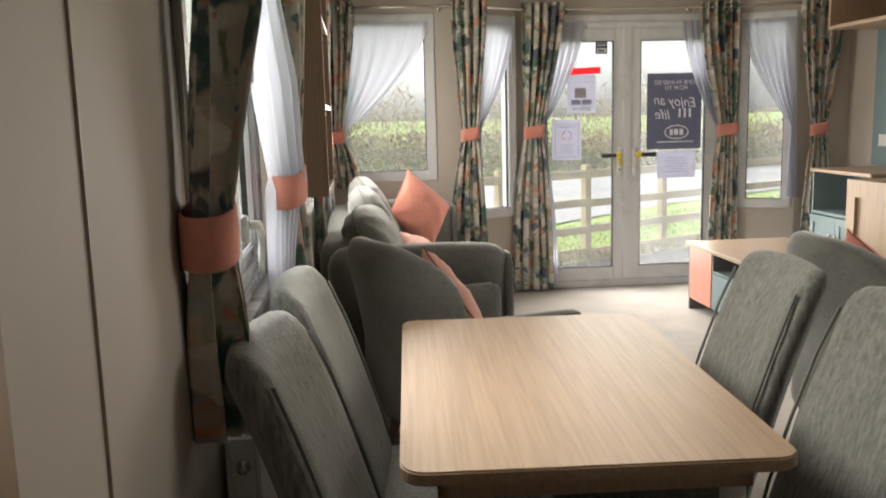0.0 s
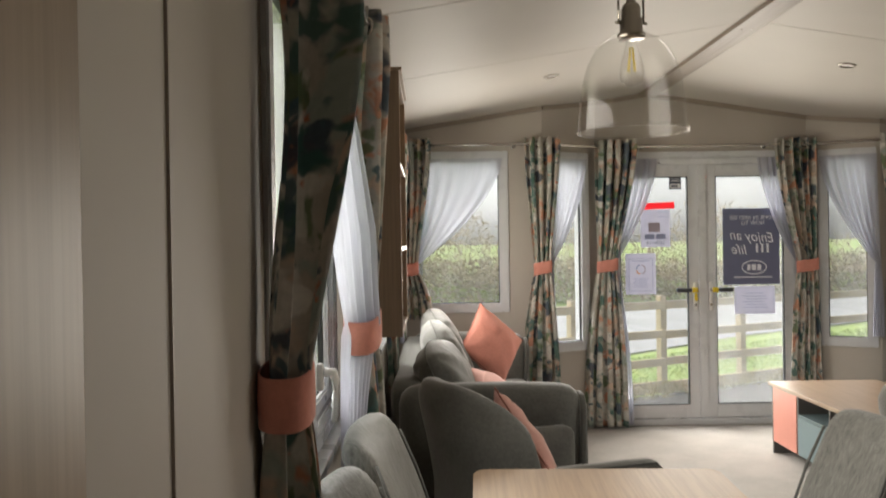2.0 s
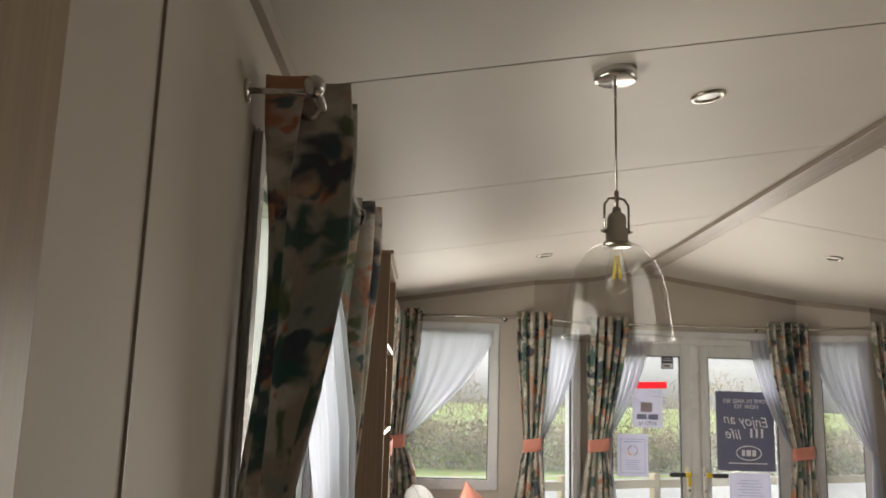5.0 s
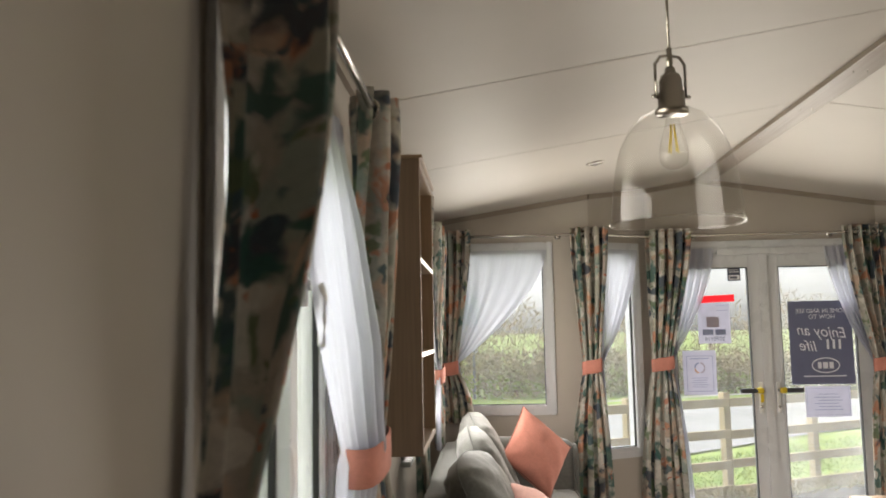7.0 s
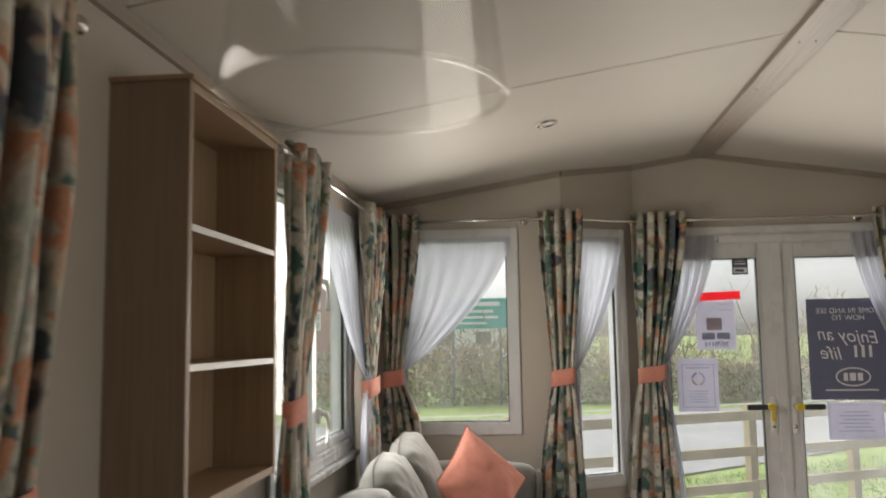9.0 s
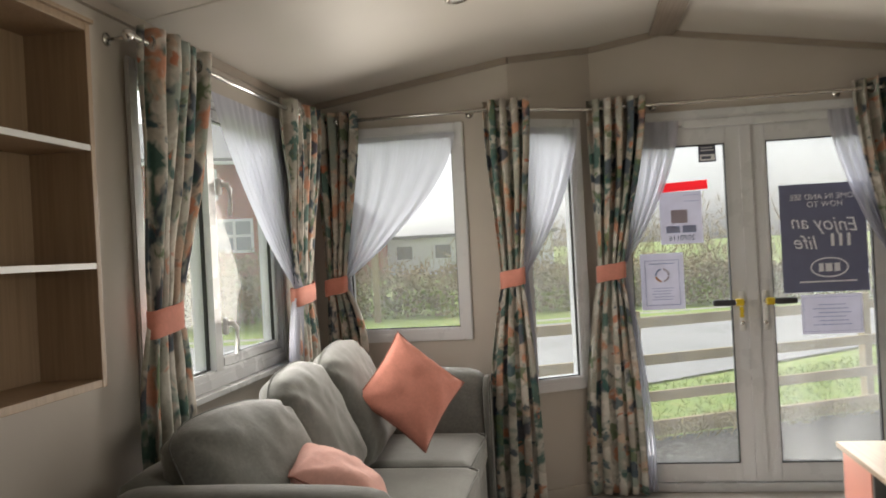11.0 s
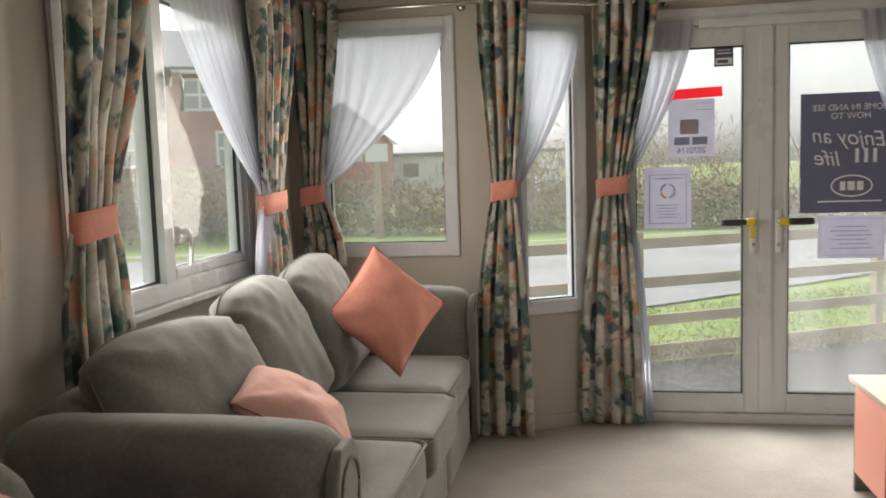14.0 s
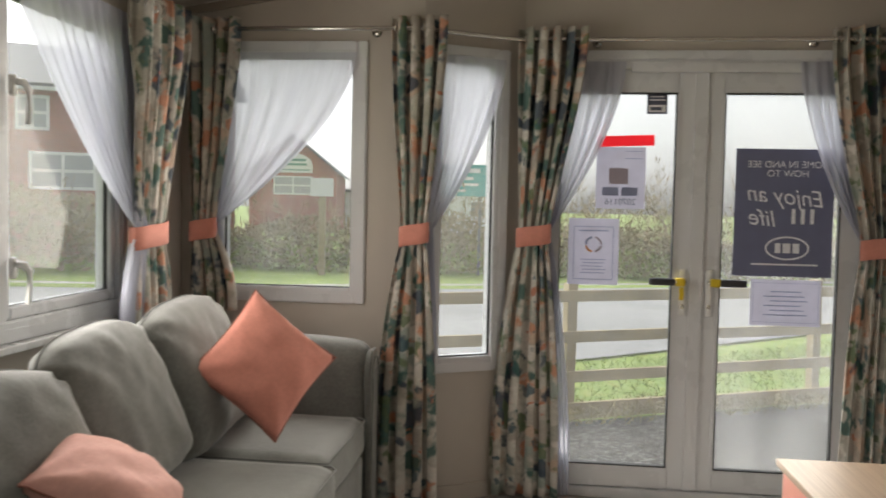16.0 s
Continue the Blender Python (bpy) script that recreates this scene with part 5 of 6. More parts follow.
def top_shelf():
    s = thing("high_shelf", Matrix.Translation((3.36, 4.3, 1.93)), "open oak high shelf box above the sideboard", "shelf")
    w, l, h = EX - 3.36 - 0.004, 1.45, 0.27
    box_ob("bottom_board", (0, 0, 0), (w, l, 0.025), "oakx", s, 0.002)
    box_ob("top_board", (0, 0, h - 0.025), (w, l, h), "oakx", s, 0.002)
    box_ob("side_panel", (0, 0, 0.0255), (w, 0.025, h - 0.0255), "oakx", s, 0.002)
    box_ob("side_panel", (0, l - 0.025, 0.0255), (w, l, h - 0.0255), "oakx", s, 0.002)
    # darker copy puts the recess shade into the back's colour
    box_ob("back_panel", (w - 0.012, 0.025, 0.0255), (w - 0.002, l - 0.025, h - 0.0255), "oakdark", s, 0)


top_shelf()
ep = thing("fireplace_surround", Matrix.Translation((3.12, 3.95, 0)), "oak fronted surround unit with a framed recess", "cabinet")
box_ob("body", (0.02, 0, 0), (EX - 3.126, 1.08, 0.93), "oakx", ep, 0.003)
bm = bmesh.new()
for a, b, za, zb in ((0.0, 0.09, 0, 0.93), (0.99, 1.08, 0, 0.93), (0.09, 0.99, 0.82, 0.93), (0.09, 0.99, 0, 0.1)):
    add_box(bm, (0.0, a, za), (0.019, b, zb))
mesh_ob("surround_frame", bm, "oakx", ep)


def socket(y, z):
    s = thing("wall_socket", Matrix.Translation((EX - 0.018, y, z)), "white double wall socket on the blue panel", "socket", "wall sockets")
    box_ob("plate", (-0.010, 0, 0), (0, 0.14, 0.085), "white", s, 0.003)
    for a in (0.02, 0.08):
        box_ob("switch", (-0.0135, a + 0.014, 0.055), (-0.010, a + 0.028, 0.075), "white", s, 0.001)


socket(5.62, 1.10)
socket(5.40, 1.10)


# ---- notices on the door glass, printed to be read from outside ----
def text_mesh(body, size, shear=0.0):
    cu = bpy.data.curves.new("lettering", "FONT")
    cu.body, cu.size, cu.align_x, cu.align_y, cu.shear = body, size, "CENTER", "CENTER", shear
    tmp = bpy.data.objects.new("tmp", cu)
    scene.collection.objects.link(tmp)
    me = bpy.data.meshes.new_from_object(tmp.evaluated_get(bpy.context.evaluated_depsgraph_get()))
    bpy.data.objects.remove(tmp)
    return me


GY = DY + 0.028
READ_OUT = Matrix(((-1, 0, 0, 0), (0, 0, 1, 0), (0, 1, 0, 0), (0, 0, 0, 1)))


def sheet(name, x0, x1, z0, z1, mat, label, cat, curl=0.004, roll=0.0):
    """A paper sheet stuck on the pane; its parts are set in a frame at its centre."""
    w, h = (x1 - x0) / 2, (z1 - z0) / 2
    s = thing(name, pose((x0 + x1) / 2, GY - 0.004, (z0 + z1) / 2, 0, roll, 0), label, cat)
    bm = bmesh.new()
    n = 10
    g = [[bm.verts.new((-w + 2 * w * i / n, -curl * (abs(2 * i / n - 1) ** 4 + abs(2 * j / n - 1) ** 4) * 0.5, -h + 2 * h * j / n)) for j in range(n + 1)] for i in range(n + 1)]
    for i in range(n):
        for j in range(n):
            bm.faces.new((g[i][j], g[i + 1][j], g[i + 1][j + 1], g[i][j + 1]))
    mesh_ob("paper", bm, mat, s, True)
    return s


def printed(s, body, size, x, z, mat, shear=0.0, roll=0.0, squeeze=1.0):
    me = text_mesh(body, size, shear)
    me.materials.append(M[mat])
    ob = new("lettering", me)
    ob.parent = s
    ob.matrix_basis = Matrix.Translation((x, -0.0065, z)) @ pose(0, 0, 0, 0, roll, 0) @ READ_OUT @ Matrix.Diagonal((squeeze, 1, 1, 1))
    return ob


def bar(s, x0, x1, z0, z1, mat, name="print_bar", y=-0.0065):
    bm = bmesh.new()
    add_box(bm, (x0, y - 0.0006, z0), (x1, y, z1))
    return mesh_ob(name, bm, mat, s)


def ring_print(s, x, z, rx, rz, t, mat, a0=0, a1=360, name="print_ring"):
    bm = bmesh.new()
    n = 36
    vs = []
    for k in range(n + 1):
        a = radians(a0 + (a1 - a0) * k / n)
        vs.append([bm.verts.new((x + (rx - d) * math.cos(a), -0.007, z + (rz - d) * math.sin(a))) for d in (0, t)])
    for a, b in zip(vs, vs[1:]):
        bm.faces.new((a[0], b[0], b[1], a[1]))
    return mesh_ob(name, bm, mat, s)


p = sheet("poster", 2.300, 2.748, 1.092, 1.69, "poster", "slate-blue printed poster stuck on the door glass", "poster", 0.002)
printed(p, "COME IN AND SEE", 0.044, 0.012, 0.225, "lettering")
printed(p, "HOW TO", 0.044, 0.012, 0.183, "lettering")
printed(p, "Enjoy an", 0.108, 0.01, 0.075, "lettering", 0.3, 5, 0.95)
printed(p, "life", 0.108, -0.09, -0.028, "lettering", 0.3, 5)
for k in range(3):
    bar(p, 0.035 + 0.042 * k, 0.052 + 0.042 * k, -0.05, 0.02, "lettering")
ring_print(p, 0.02, -0.165, 0.10, 0.056, 0.008, "lettering")
bm = bmesh.new()
for a, b in ((-0.035, -0.01), (0.0, 0.035), (0.045, 0.075)):
    add_box(bm, (a, -0.0072, -0.188), (b, -0.0065, -0.142))
mesh_ob("logo_mark", bm, "lettering", p)
bar(p, -0.14, 0.16, -0.246, -0.238, "lettering")

s = sheet("notice", 1.53, 1.768, 1.028, 1.347, "paper", "printed notice with a blue border stuck on the door", "notice")
for a, b, za, zb in ((-0.095, 0.095, 0.118, 0.122), (-0.095, 0.095, -0.135, -0.131), (-0.095, -0.091, -0.135, 0.122), (0.091, 0.095, -0.135, 0.122)):
    bar(s, a, b, za, zb, "ink")
bar(s, -0.07, 0.07, 0.098, 0.104, "ink")
for a0, a1, mt in ((100, 180, "ink"), (190, 260, "orange"), (280, 350, "mauve"), (0, 80, "mauve")):
    ring_print(s, 0.0, 0.035, 0.04, 0.04, 0.010, mt, a0, a1)
for k in range(5):
    bar(s, -0.06 + 0.01 * (k % 2), 0.06 - 0.008 * (k % 3), -0.04 - 0.016 * k, -0.036 - 0.016 * k, "ink")

s = sheet("price_sheet", 1.653, 1.884, 1.396, 1.690, "paper", "printed sheet with a picture block stuck on the door", "notice")
bar(s, -0.055, 0.035, -0.03, 0.045, "mauve", "picture_block")
bar(s, -0.085, -0.01, -0.085, -0.045, "ink", "picture_block")
bar(s, 0.005, 0.08, -0.085, -0.045, "ink", "picture_block")
printed(s, "2070116", 0.042, 0.0, -0.115, "inkdark")
bar(s, 0.02, 0.10, 0.09, 0.094, "ink")
bar(s, 0.02, 0.10, 0.125, 0.128, "ink")
s = sheet("red_label", 1.655, 1.922, 1.694, 1.745, "red", "red plastic strip label above the sheet", "label", 0.001, -2)
s = sheet("lower_notice", 2.387, 2.706, 0.86, 1.077, "paper", "printed paper notice stuck below the poster", "notice")
for k in range(6):
    bar(s, -0.07 - 0.03 * (k % 2), 0.07 + 0.03 * (k % 3) / 2, 0.05 - 0.022 * k, 0.055 - 0.022 * k, "ink")
for a, b, za, zb in ((-0.15, 0.15, 0.092, 0.094), (-0.15, 0.15, -0.094, -0.092), (-0.15, -0.148, -0.094, 0.094), (0.148, 0.15, -0.094, 0.094)):
    bar(s, a, b, za, zb, "ink")
s = sheet("glass_sticker", 1.882, 1.976, 1.848, 1.948, "inkdark", "small dark sticker at the top of the glass", "sticker", 0.0)
bar(s, -0.035, 0.035, 0.012, 0.018, "lettering")
bar(s, -0.035, 0.03, 0.028, 0.032, "lettering")
bar(s, -0.04, 0.04, -0.042, -0.008, "lettering")
bar(s, -0.032, 0.02, -0.034, -0.018, "inkdark", "print_bar", -0.0075)


# ---- outside ----
G0 = -0.50


def ground_z(x, y):
    """Level site with a low bank rising towards the brick house."""
    return G0 + min(0.3, 0.03 * max(0.0, -x - 5))


def sheet_of_ground():
    bm = bmesh.new()
    xs = [-900, -300, -120, -60, -40, -30, -22, -16, -12, -9, -6, -3, 0, 3, 6, 10, 16, 24, 40, 60, 120, 300, 900]
    ys = [-900, -200, -60, -20, -6, 0, 6, 8, 10, 12, 14, 17, 20, 24, 28, 33, 40, 50, 60, 70, 120, 300, 900]
    g = [[bm.verts.new((x, y, ground_z(x, y) - 0.01)) for y in ys] for x in xs]
    for i in range(len(xs) - 1):
        for j in range(len(ys) - 1):
            bm.faces.new((g[i][j], g[i + 1][j], g[i + 1][j + 1], g[i][j + 1]))
    return tagged(mesh_ob("ground", bm, "grass", None, True), "winter grass around the site", "ground", kind="structure")


sheet_of_ground()


def strip(name, left, right, mat, label, lift, cat, kind="structure", rag=0.0):
    """A ribbon of ground between two plan lines, laid just over the sheet."""
    bm = bmesh.new()
    n = 60
    rows = []
    for k in range(n + 1):
        t = k / n
        row = []
        for line in (left, right):
            f = t * (len(line) - 1)
            i = min(int(f), len(line) - 2)
            a, b = Vector(line[i]), Vector(line[i + 1])
            p = a + (b - a) * (f - i)
            p = p + Vector((rag * noise.noise(Vector((p.x * 1.3, p.y, 0))), rag * noise.noise(Vector((p.x * 2.1, p.y, 5)))))
            row.append(p)
        m1 = [row[0] + (row[1] - row[0]) * q / 4 for q in range(5)]
        rows.append([bm.verts.new((q.x, q.y, ground_z(q.x, q.y) + lift)) for q in m1])
    for a, b in zip(rows, rows[1:]):
        for k in range(4):
            bm.faces.new((a[k], a[k + 1], b[k + 1], b[k]))
    return tagged(mesh_ob(name, bm, mat, None, True), label, cat, kind=kind)


strip("gravel_yard", [(-2.5, -4), (-2.5, 1), (-2.5, 5), (-2.0, 8.0)], [(14, -4), (14, 4), (14, 10), (14, 16.0)], "gravel", "grey gravel yard around the caravan", 0.006, "gravel", rag=0.12)
strip("road", [(-40, 2), (-22, 5.5), (-8, 9.0), (-1, 11.0), (2.0, 13.0), (6.4, 16.7), (14, 21.5), (40, 34)],
      [(-60, 8.5), (-26, 12.5), (-9.5, 17.8), (-4.5, 20.2), (0, 21.9), (3.3, 23.2), (8, 25.3), (36, 38)], "road", "pale grey road past the site", 0.02, "road")
strip("kerb", [(-60, 8.5), (-26, 12.5), (-9.5, 17.8), (-4.5, 20.2), (0, 21.9), (3.3, 23.2), (8, 25.3), (36, 38)],
      [(-60, 8.9), (-26, 12.9), (-9.6, 18.2), (-4.6, 20.6), (0, 22.3), (3.3, 23.6), (8, 25.7), (36, 38.4)], "kerb", "weathered concrete kerb on the far side of the road", 0.10, "kerb")


def fence(start, heading, step, n):
    """Post-and-rail fence of weathered softwood with a gravel board; local x runs along it."""
    f = thing("fence", pose(start[0], start[1], 0, 0, 0, heading), "weathered three-rail timber post fence", "fence")
    bm = bmesh.new()
    add_box(bm, (-0.05, -0.05, -0.25), (0.05, 0.05, 1.22))
    bmesh.ops.bevel(bm, geom=bm.edges[:], offset=0.008, segments=1, affect="EDGES")
    me = bpy.data.meshes.new("post")
    bm.to_mesh(me)
    bm.free()
    me.materials.append(M["fence"])
    for k in range(n + 1):
        o = new("post", me)
        o.parent = f
        o.matrix_basis = pose(step * k, 0, G0 + 0.02, 0, random.uniform(-0.8, 0.8), 0)
    for z, h in ((0.62, 0.10), (0.25, 0.10), (-0.09, 0.10), (-0.42, 0.15)):
        for k in range(0, n, 2):
            dz = random.uniform(-0.012, 0.012)
            box_ob("rail", (step * k + 0.004, -0.09, z - h / 2 + dz), (step * min(k + 2, n) - 0.004, -0.051, z + h / 2 + dz), "fence", f, 0.004)
    return f


FENCE_AT, FENCE_TURN = (0.425, 9.335), 26.6
fence(FENCE_AT, FENCE_TURN, 1.41, 12)


def leaves(name, lines, height, depth, count, size, mat, label, cat="hedge", upright=0.0, seed=1, ragged=0.5):
    """Many small leaf and twig blades scattered through a long uneven volume."""
    rng = random.Random(seed)
    verts, faces = [], []
    segs = [(Vector(a), Vector(b)) for a, b in zip(lines, lines[1:])]
    total = sum((b - a).length for a, b in segs)
    for _ in range(count):
        d = rng.random() * total
        for a, b in segs:
            l = (b - a).length
            if d <= l:
                break
            d -= l
        p = a + (b - a) * (d / l)
        side = Vector((-(b - a).y, (b - a).x)).normalized()
        q = p + side * rng.uniform(-depth, depth) * 0.5
        h = height * (0.75 + ragged * noise.noise(Vector((q.x * 0.35, q.y * 0.35, seed))) + 0.3 * ragged * noise.noise(Vector((q.x * 1.7, q.y * 1.7, seed))))
        z = ground_z(q.x, q.y) + h * rng.random() ** 0.75
        c = Vector((q.x, q.y, z))
        s = size * rng.uniform(0.5, 1.5)
        ax = Vector((rng.gauss(0, 1), rng.gauss(0, 1), rng.gauss(0, 1) + upright)).normalized()
        bx = ax.cross(Vector((rng.gauss(0, 1), rng.gauss(0, 1), rng.gauss(0, 1)))).normalized()
        wd = 0.45 if not upright else 0.09
        i = len(verts)
        verts += [c - ax * s, c + bx * s * wd, c + ax * s, c - bx * s * wd]
        faces.append((i, i + 1, i + 2, i + 3))
    me = bpy.data.meshes.new(name)
    me.from_pydata([tuple(v) for v in verts], [], faces)
    me.materials.append(M[mat])
    return tagged(new(name, me), label, cat, kind="stuff")


front_hedge = [(-22, 24.5), (-10, 26), (0, 27), (14, 28), (40, 30)]
leaves("hedge", front_hedge, 1.8, 1.8, 46000, 0.08, "leaf", "brown and green winter hedge beyond the road", seed=2, ragged=0.35)
leaves("hedge_foot", front_hedge, 1.0, 2.4, 16000, 0.08, "leafgreen", "green undergrowth at the hedge foot", seed=3)
leaves("hedge_twigs", front_hedge, 2.3, 2.0, 9000, 0.2, "leaf", "bare twiggy growth standing above the hedge", upright=1.6, seed=4, ragged=0.9)
leaves("scrub", [(-2.5, 28.4), (2, 28.5), (8, 29.5), (16, 31), (30, 33)], 3.4, 3.0, 21000, 0.15, "leaf", "tall brown winter scrub behind the hedge", upright=1.2, seed=9, ragged=0.8)
leaves("side_hedge", [(-40, 9), (-24, 12), (-13, 20.0), (-9.5, 23), (-8.5, 25)], 2.7, 1.2, 24000, 0.10, "leaf", "dense winter hedge in front of the house", seed=5, ragged=0.2)

leaves("grass_tufts", [(-2.5, 7.75), (3, 10.48), (8, 13.0), (15, 16.5)], 0.17, 0.45, 9000, 0.06, "straw", "dry grass tufts along the fence foot", "grass", upright=1.2, seed=12, ragged=0.9)
leaves("lawn_blades", [(-4, 8.6), (2, 11.4), (6, 14.2), (14, 19.2)], 0.08, 2.0, 15000, 0.05, "grass", "short uneven grass blades behind the fence", "grass", upright=1.0, seed=14, ragged=0.9)


def bare_tree(x, y, h, seed):
    """Winter tree: tapered trunk, forking limbs and fine twigs."""
    rng = random.Random(seed)
    t = thing("tree", Matrix.Translation((x, y, ground_z(x, y) - 0.1)), "bare winter tree with fine brown twigs", "tree", "bare winter trees")
    bm = bmesh.new()
    tw = bmesh.new()

    def limb(p, d, length, r, depth):
        pts, radii = [p], [r]
        for k in range(3):
            d = (d + Vector((rng.gauss(0, 0.16), rng.gauss(0, 0.16), 0.06))).normalized()
            p = p + d * length / 3
            pts.append(p)
            radii.append(r * (1 - 0.18 * (k + 1)))
        add_tube(bm if depth < 3 else tw, pts, r, 6 if depth < 2 else 3, False, radii)
        if depth < 5:
            for _ in range(3 if depth < 3 else 3):
                a = Vector((rng.gauss(0, 1), rng.gauss(0, 1), rng.uniform(0.2, 1.0))).normalized()
                limb(pts[rng.choice((1, 2, 3, 3))], (d * 0.9 + a * 0.8).normalized(), length * rng.uniform(0.55, 0.8), radii[-1] * 0.62, depth + 1)

    limb(Vector((0, 0, 0)), Vector((0, 0, 1)), h * 0.34, h * 0.028, 0)
    mesh_ob("trunk_and_limbs", bm, "bark", t, True)
    mesh_ob("twigs", tw, "bark", t, True)
    return t


for k, (x, y, h) in enumerate(((3.2, 31, 4.2), (5.6, 30, 4.8), (8.5, 32, 5.5), (11.5, 31, 4.6), (15, 33, 6.0), (19.5, 34, 5.5), (25, 36, 7), (-1.5, 36, 4.0))):
    bare_tree(x, y, h, 40 + k)


def uv_box(bm, lo, hi):
    """Box with metre-true UVs for the brick bond."""
    uvl = bm.loops.layers.uv.verify()
    before = set(bm.faces)
    add_box(bm, lo, hi)
    for f in set(bm.faces) - before:
        f.normal_update()
        for lp in f.loops:
            c = lp.vert.co
            lp[uvl].uv = (c.x if abs(f.normal.y) > 0.5 else c.y, c.z)


def house_window(h, x, z, w, ht, y):
    g = box_ob("window", (x - w / 2, y - 0.03, z), (x + w / 2, y - 0.005, z + ht), "metalwhite", h, 0.01)
    bm = bmesh.new()
    for k in range(2):
        for j in range(2):
            a = x - w / 2 + 0.09 + k * (w - 0.09) / 2
            b = z + 0.09 + j * (ht - 0.09) / 2
            add_box(bm, (a, y - 0.036, b), (a + (w - 0.09) / 2 - 0.09, y - 0.031, b + (ht - 0.09) / 2 - 0.09))
    mesh_ob("pane", bm, "houseglass", g)


def brick_house(m, w, d, eave, ridge, wins, label, gable=False):
    h = thing("house", m, label, "house", "brick houses")
    bm = bmesh.new()
    uv_box(bm, (-w / 2, 0, -0.5), (w / 2, d, eave))
    if gable:
        uvl = bm.loops.layers.uv.verify()
        for y in (0, d):
            f = bm.faces.new([bm.verts.new(c) for c in ((-w / 2, y, eave), (w / 2, y, eave), (0, y, ridge))])
            for lp in f.loops:
                lp[uvl].uv = (lp.vert.co.x, lp.vert.co.z)
    mesh_ob("walls", bm, "brick", h)
    bm = bmesh.new()
    o = 0.3
    if gable:
        prof = [(-w / 2 - o, eave - 0.12), (0, ridge), (w / 2 + o, eave - 0.12)]
        for (xa, za), (xb, zb) in zip(prof, prof[1:]):
            vs = [bm.verts.new((x, y, z + dz)) for x, z in ((xa, za), (xb, zb)) for y in (-o, d + o) for dz in (0, 0.12)]
            for f in ((0, 1, 3, 2), (4, 6, 7, 5), (0, 4, 5, 1), (2, 3, 7, 6), (0, 2, 6, 4), (1, 5, 7, 3)):
                bm.faces.new([vs[i] for i in f])
    else:
        prof = [(-o, eave - 0.05), (d / 2, ridge), (d + o, eave - 0.05)]
        for (ya, za), (yb, zb) in zip(prof, prof[1:]):
            vs = [bm.verts.new((x, y, z + dz)) for y, z in ((ya, za), (yb, zb)) for x in (-w / 2 - o, w / 2 + o) for dz in (0, 0.12)]
            for f in ((0, 1, 3, 2), (4, 6, 7, 5), (0, 4, 5, 1), (2, 3, 7, 6), (0, 2, 6, 4), (1, 5, 7, 3)):
                bm.faces.new([vs[i] for i in f])
    mesh_ob("roof", bm, "roof", h)
    box_ob("gutter", (-w / 2 - 0.3, -0.36, eave - 0.14), (w / 2 + 0.3, -0.26, eave - 0.03), "metalwhite", h, 0.02) if not gable else None
    for x, z, ww, ht in wins:
        house_window(h, x, z, ww, ht, 0)
    return h


brick_house(pose(-13.8, 24.6, 0.3, 0, 0, 28), 13, 7, 4.35, 6.0,
            [(-5.0, 3.1, 1.1, 1.0), (-2.2, 3.1, 1.1, 1.0), (0.8, 3.1, 0.9, 1.0), (3.8, 3.1, 1.1, 1.0), (-5.0, 1.4, 1.2, 1.1), (-1.6, 1.4, 1.2, 1.1), (1.6, 1.4, 1.8, 1.1), (4.8, 1.4, 1.2, 1.1)],
            "two-storey red brick house with slate roof")
gh = brick_house(pose(-14.4, 55, -0.2, 0, 0, 10), 5.6, 10, 3.7, 6.1, [(0.0, 2.3, 2.5, 1.2)], "single-storey red brick building with a gable front and arched sign", True)
bm = bmesh.new()
arch = [(-1.25, 3.72), (1.25, 3.72), (1.25, 4.15)] + [(1.25 * math.cos(radians(a)), 4.15 + 0.85 * math.sin(radians(a))) for a in range(12, 180, 12)] + [(-1.25, 4.15)]
rings = [[bm.verts.new((x, y, z)) for x, z in arch] for y in (-0.10, -0.03)]
bm.faces.new(rings[0])
bm.faces.new(rings[1][::-1])
for k in range(len(arch)):
    q = (k + 1) % len(arch)
    bm.faces.new((rings[0][k], rings[1][k], rings[1][q], rings[0][q]))
tagged(mesh_ob("signboard", bm, "metalwhite", gh), "white arched signboard with green lettering bars")
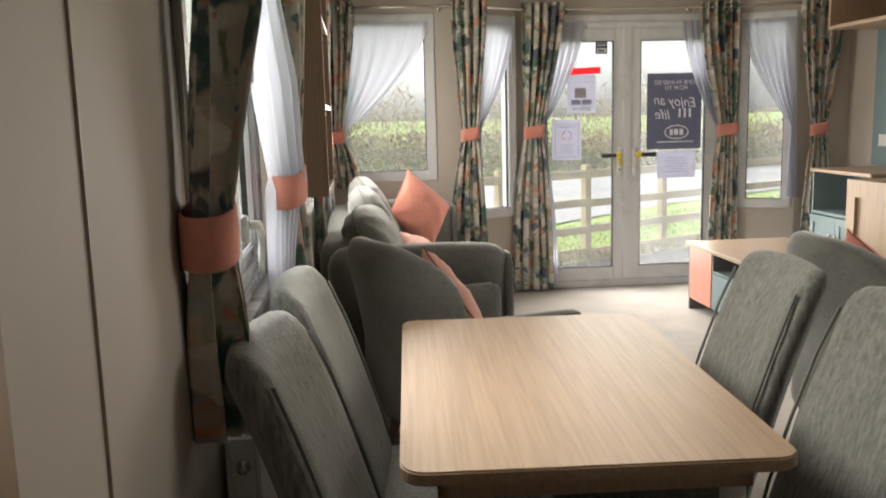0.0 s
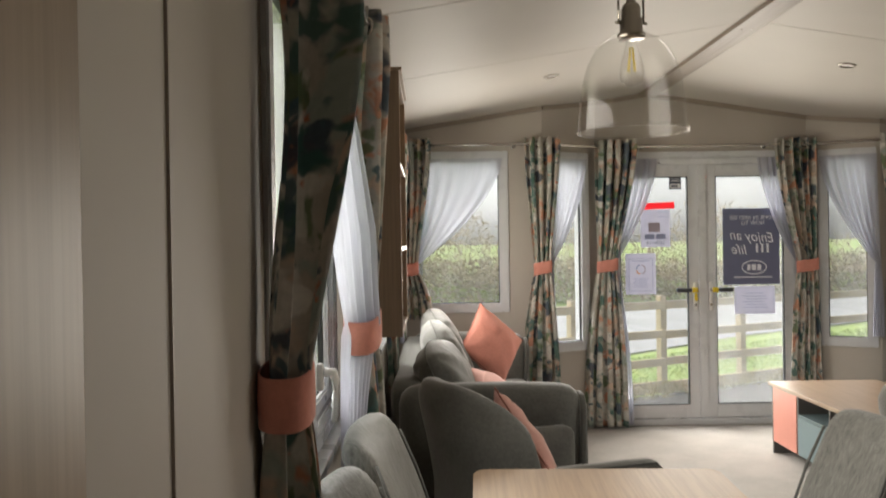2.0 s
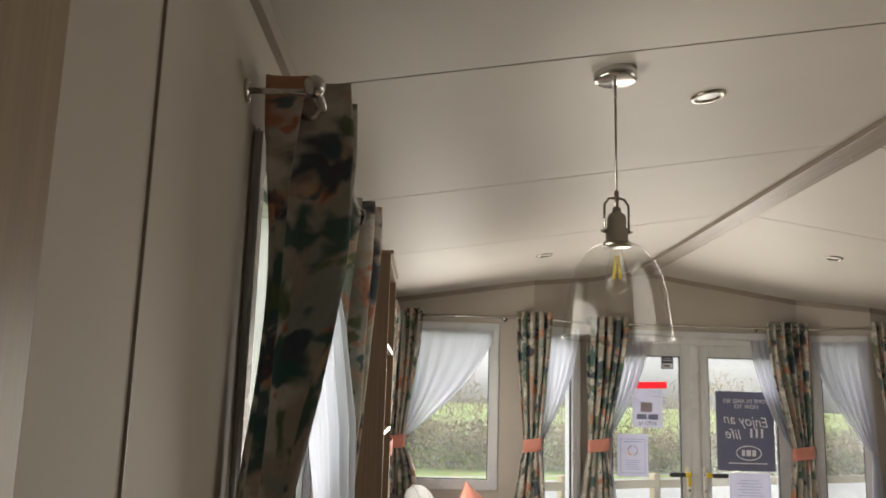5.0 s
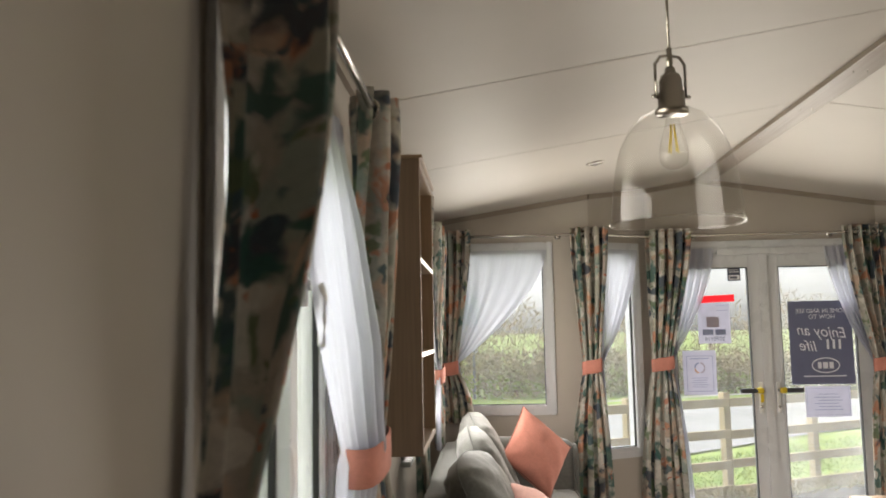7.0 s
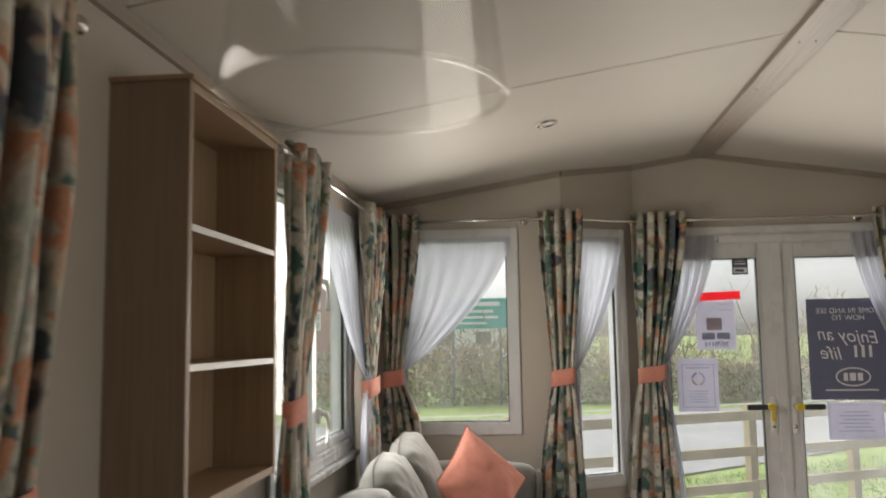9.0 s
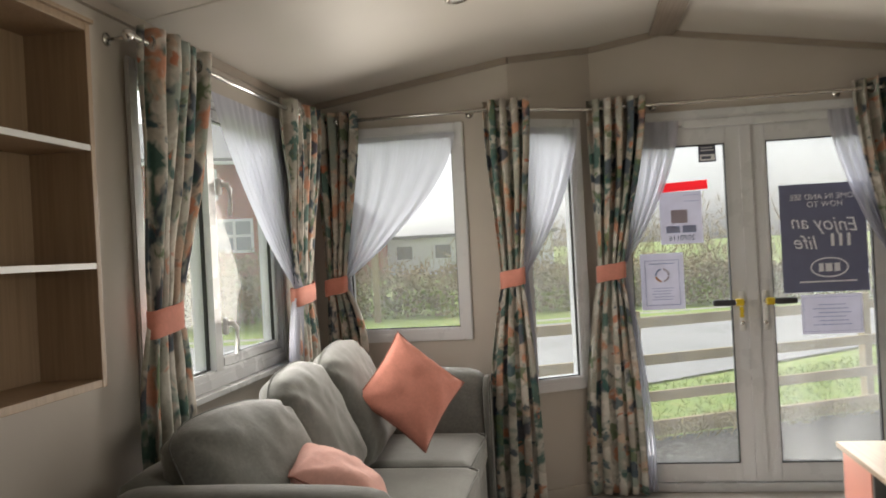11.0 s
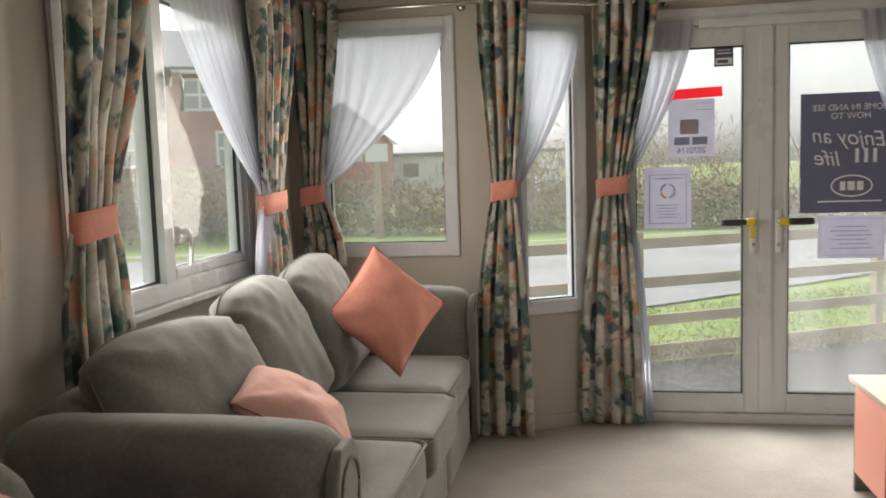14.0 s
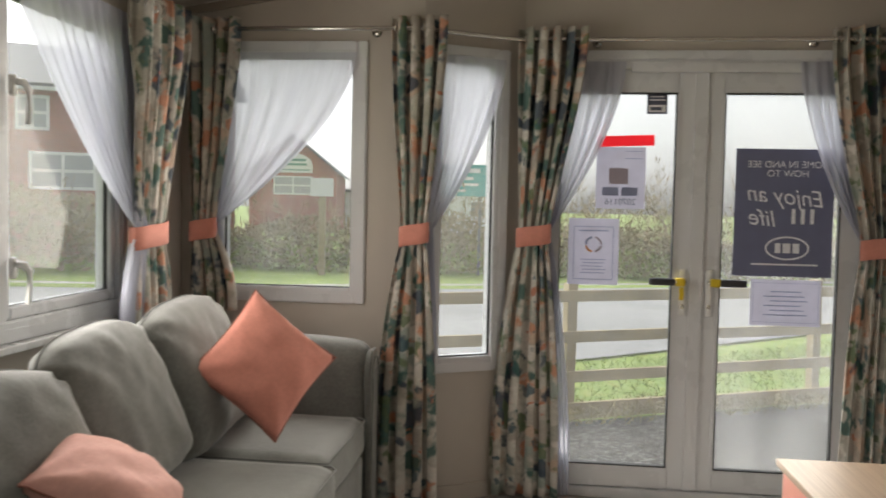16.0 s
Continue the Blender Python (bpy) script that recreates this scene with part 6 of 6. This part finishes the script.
for a, b, za, zb in ((-0.8, 0.8, 4.45, 4.62), (-0.9, 0.9, 4.18, 4.32), (-1.05, 1.05, 3.86, 3.94)):
    box_ob("sign_print", (a, -0.112, za), (b, -0.101, zb), "green", gh, 0)


def info_sign(x, y):
    s = thing("information_sign", Matrix.Translation((x, y, ground_z(x, y))), "white notice board on a timber post", "sign")
    box_ob("post", (-0.09, -0.05, -0.2), (0.09, 0.05, 2.68), "fence", s, 0.01)
    box_ob("board", (-0.32, -0.09, 2.15), (0.32, -0.052, 2.64), "metalwhite", s, 0.01)


info_sign(-4.45, 24.6)


def site_board(x, y):
    """Teal site board on two posts with pale lettering bars."""
    z0 = ground_z(x, y)
    b = thing("site_board", pose(x, y, z0, 0, 0, 4), "teal site signboard on two grey posts beside the hedge", "sign")
    for px in (-0.7, 0.7):
        box_ob("post", (px - 0.04, -0.04, -0.2), (px + 0.04, 0.04, 3.15), "greyframe", b, 0.005)
    box_ob("board", (-0.9, -0.075, 2.25), (0.9, -0.042, 3.15), "tealboard", b, 0.006)
    for a, c, za, zb in ((-0.7, 0.7, 2.92, 3.04), (-0.75, 0.5, 2.72, 2.80), (-0.75, 0.65, 2.55, 2.62), (-0.75, 0.3, 2.38, 2.44)):
        box_ob("print_bar", (a, -0.082, za), (c, -0.0755, zb), "metalwhite", b, 0)


site_board(-0.98, 26.2)


def shed(x, y, w, h, mat, label):
    s = thing("low_building", pose(x, y, ground_z(x, y), 0, 0, 6), label, "building")
    box_ob("walls", (-w / 2, 0, -0.5), (w / 2, 8, h), mat, s, 0.02)
    box_ob("roof", (-w / 2 - 0.3, -0.3, h), (w / 2 + 0.3, 8.3, h + 0.25), "roof", s, 0.02)
    for k in range(int(w / 3)):
        box_ob("window", (-w / 2 + 0.8 + k * 3, -0.05, h * 0.45), (-w / 2 + 2.0 + k * 3, 0.0, h * 0.8), "greyframe", s, 0.01)


shed(-8.5, 66, 16, 2.9, "metalwhite", "long low white building beyond the hedge")
shed(-3.5, 76, 5, 2.3, "green", "green clad low building far beyond the hedge")
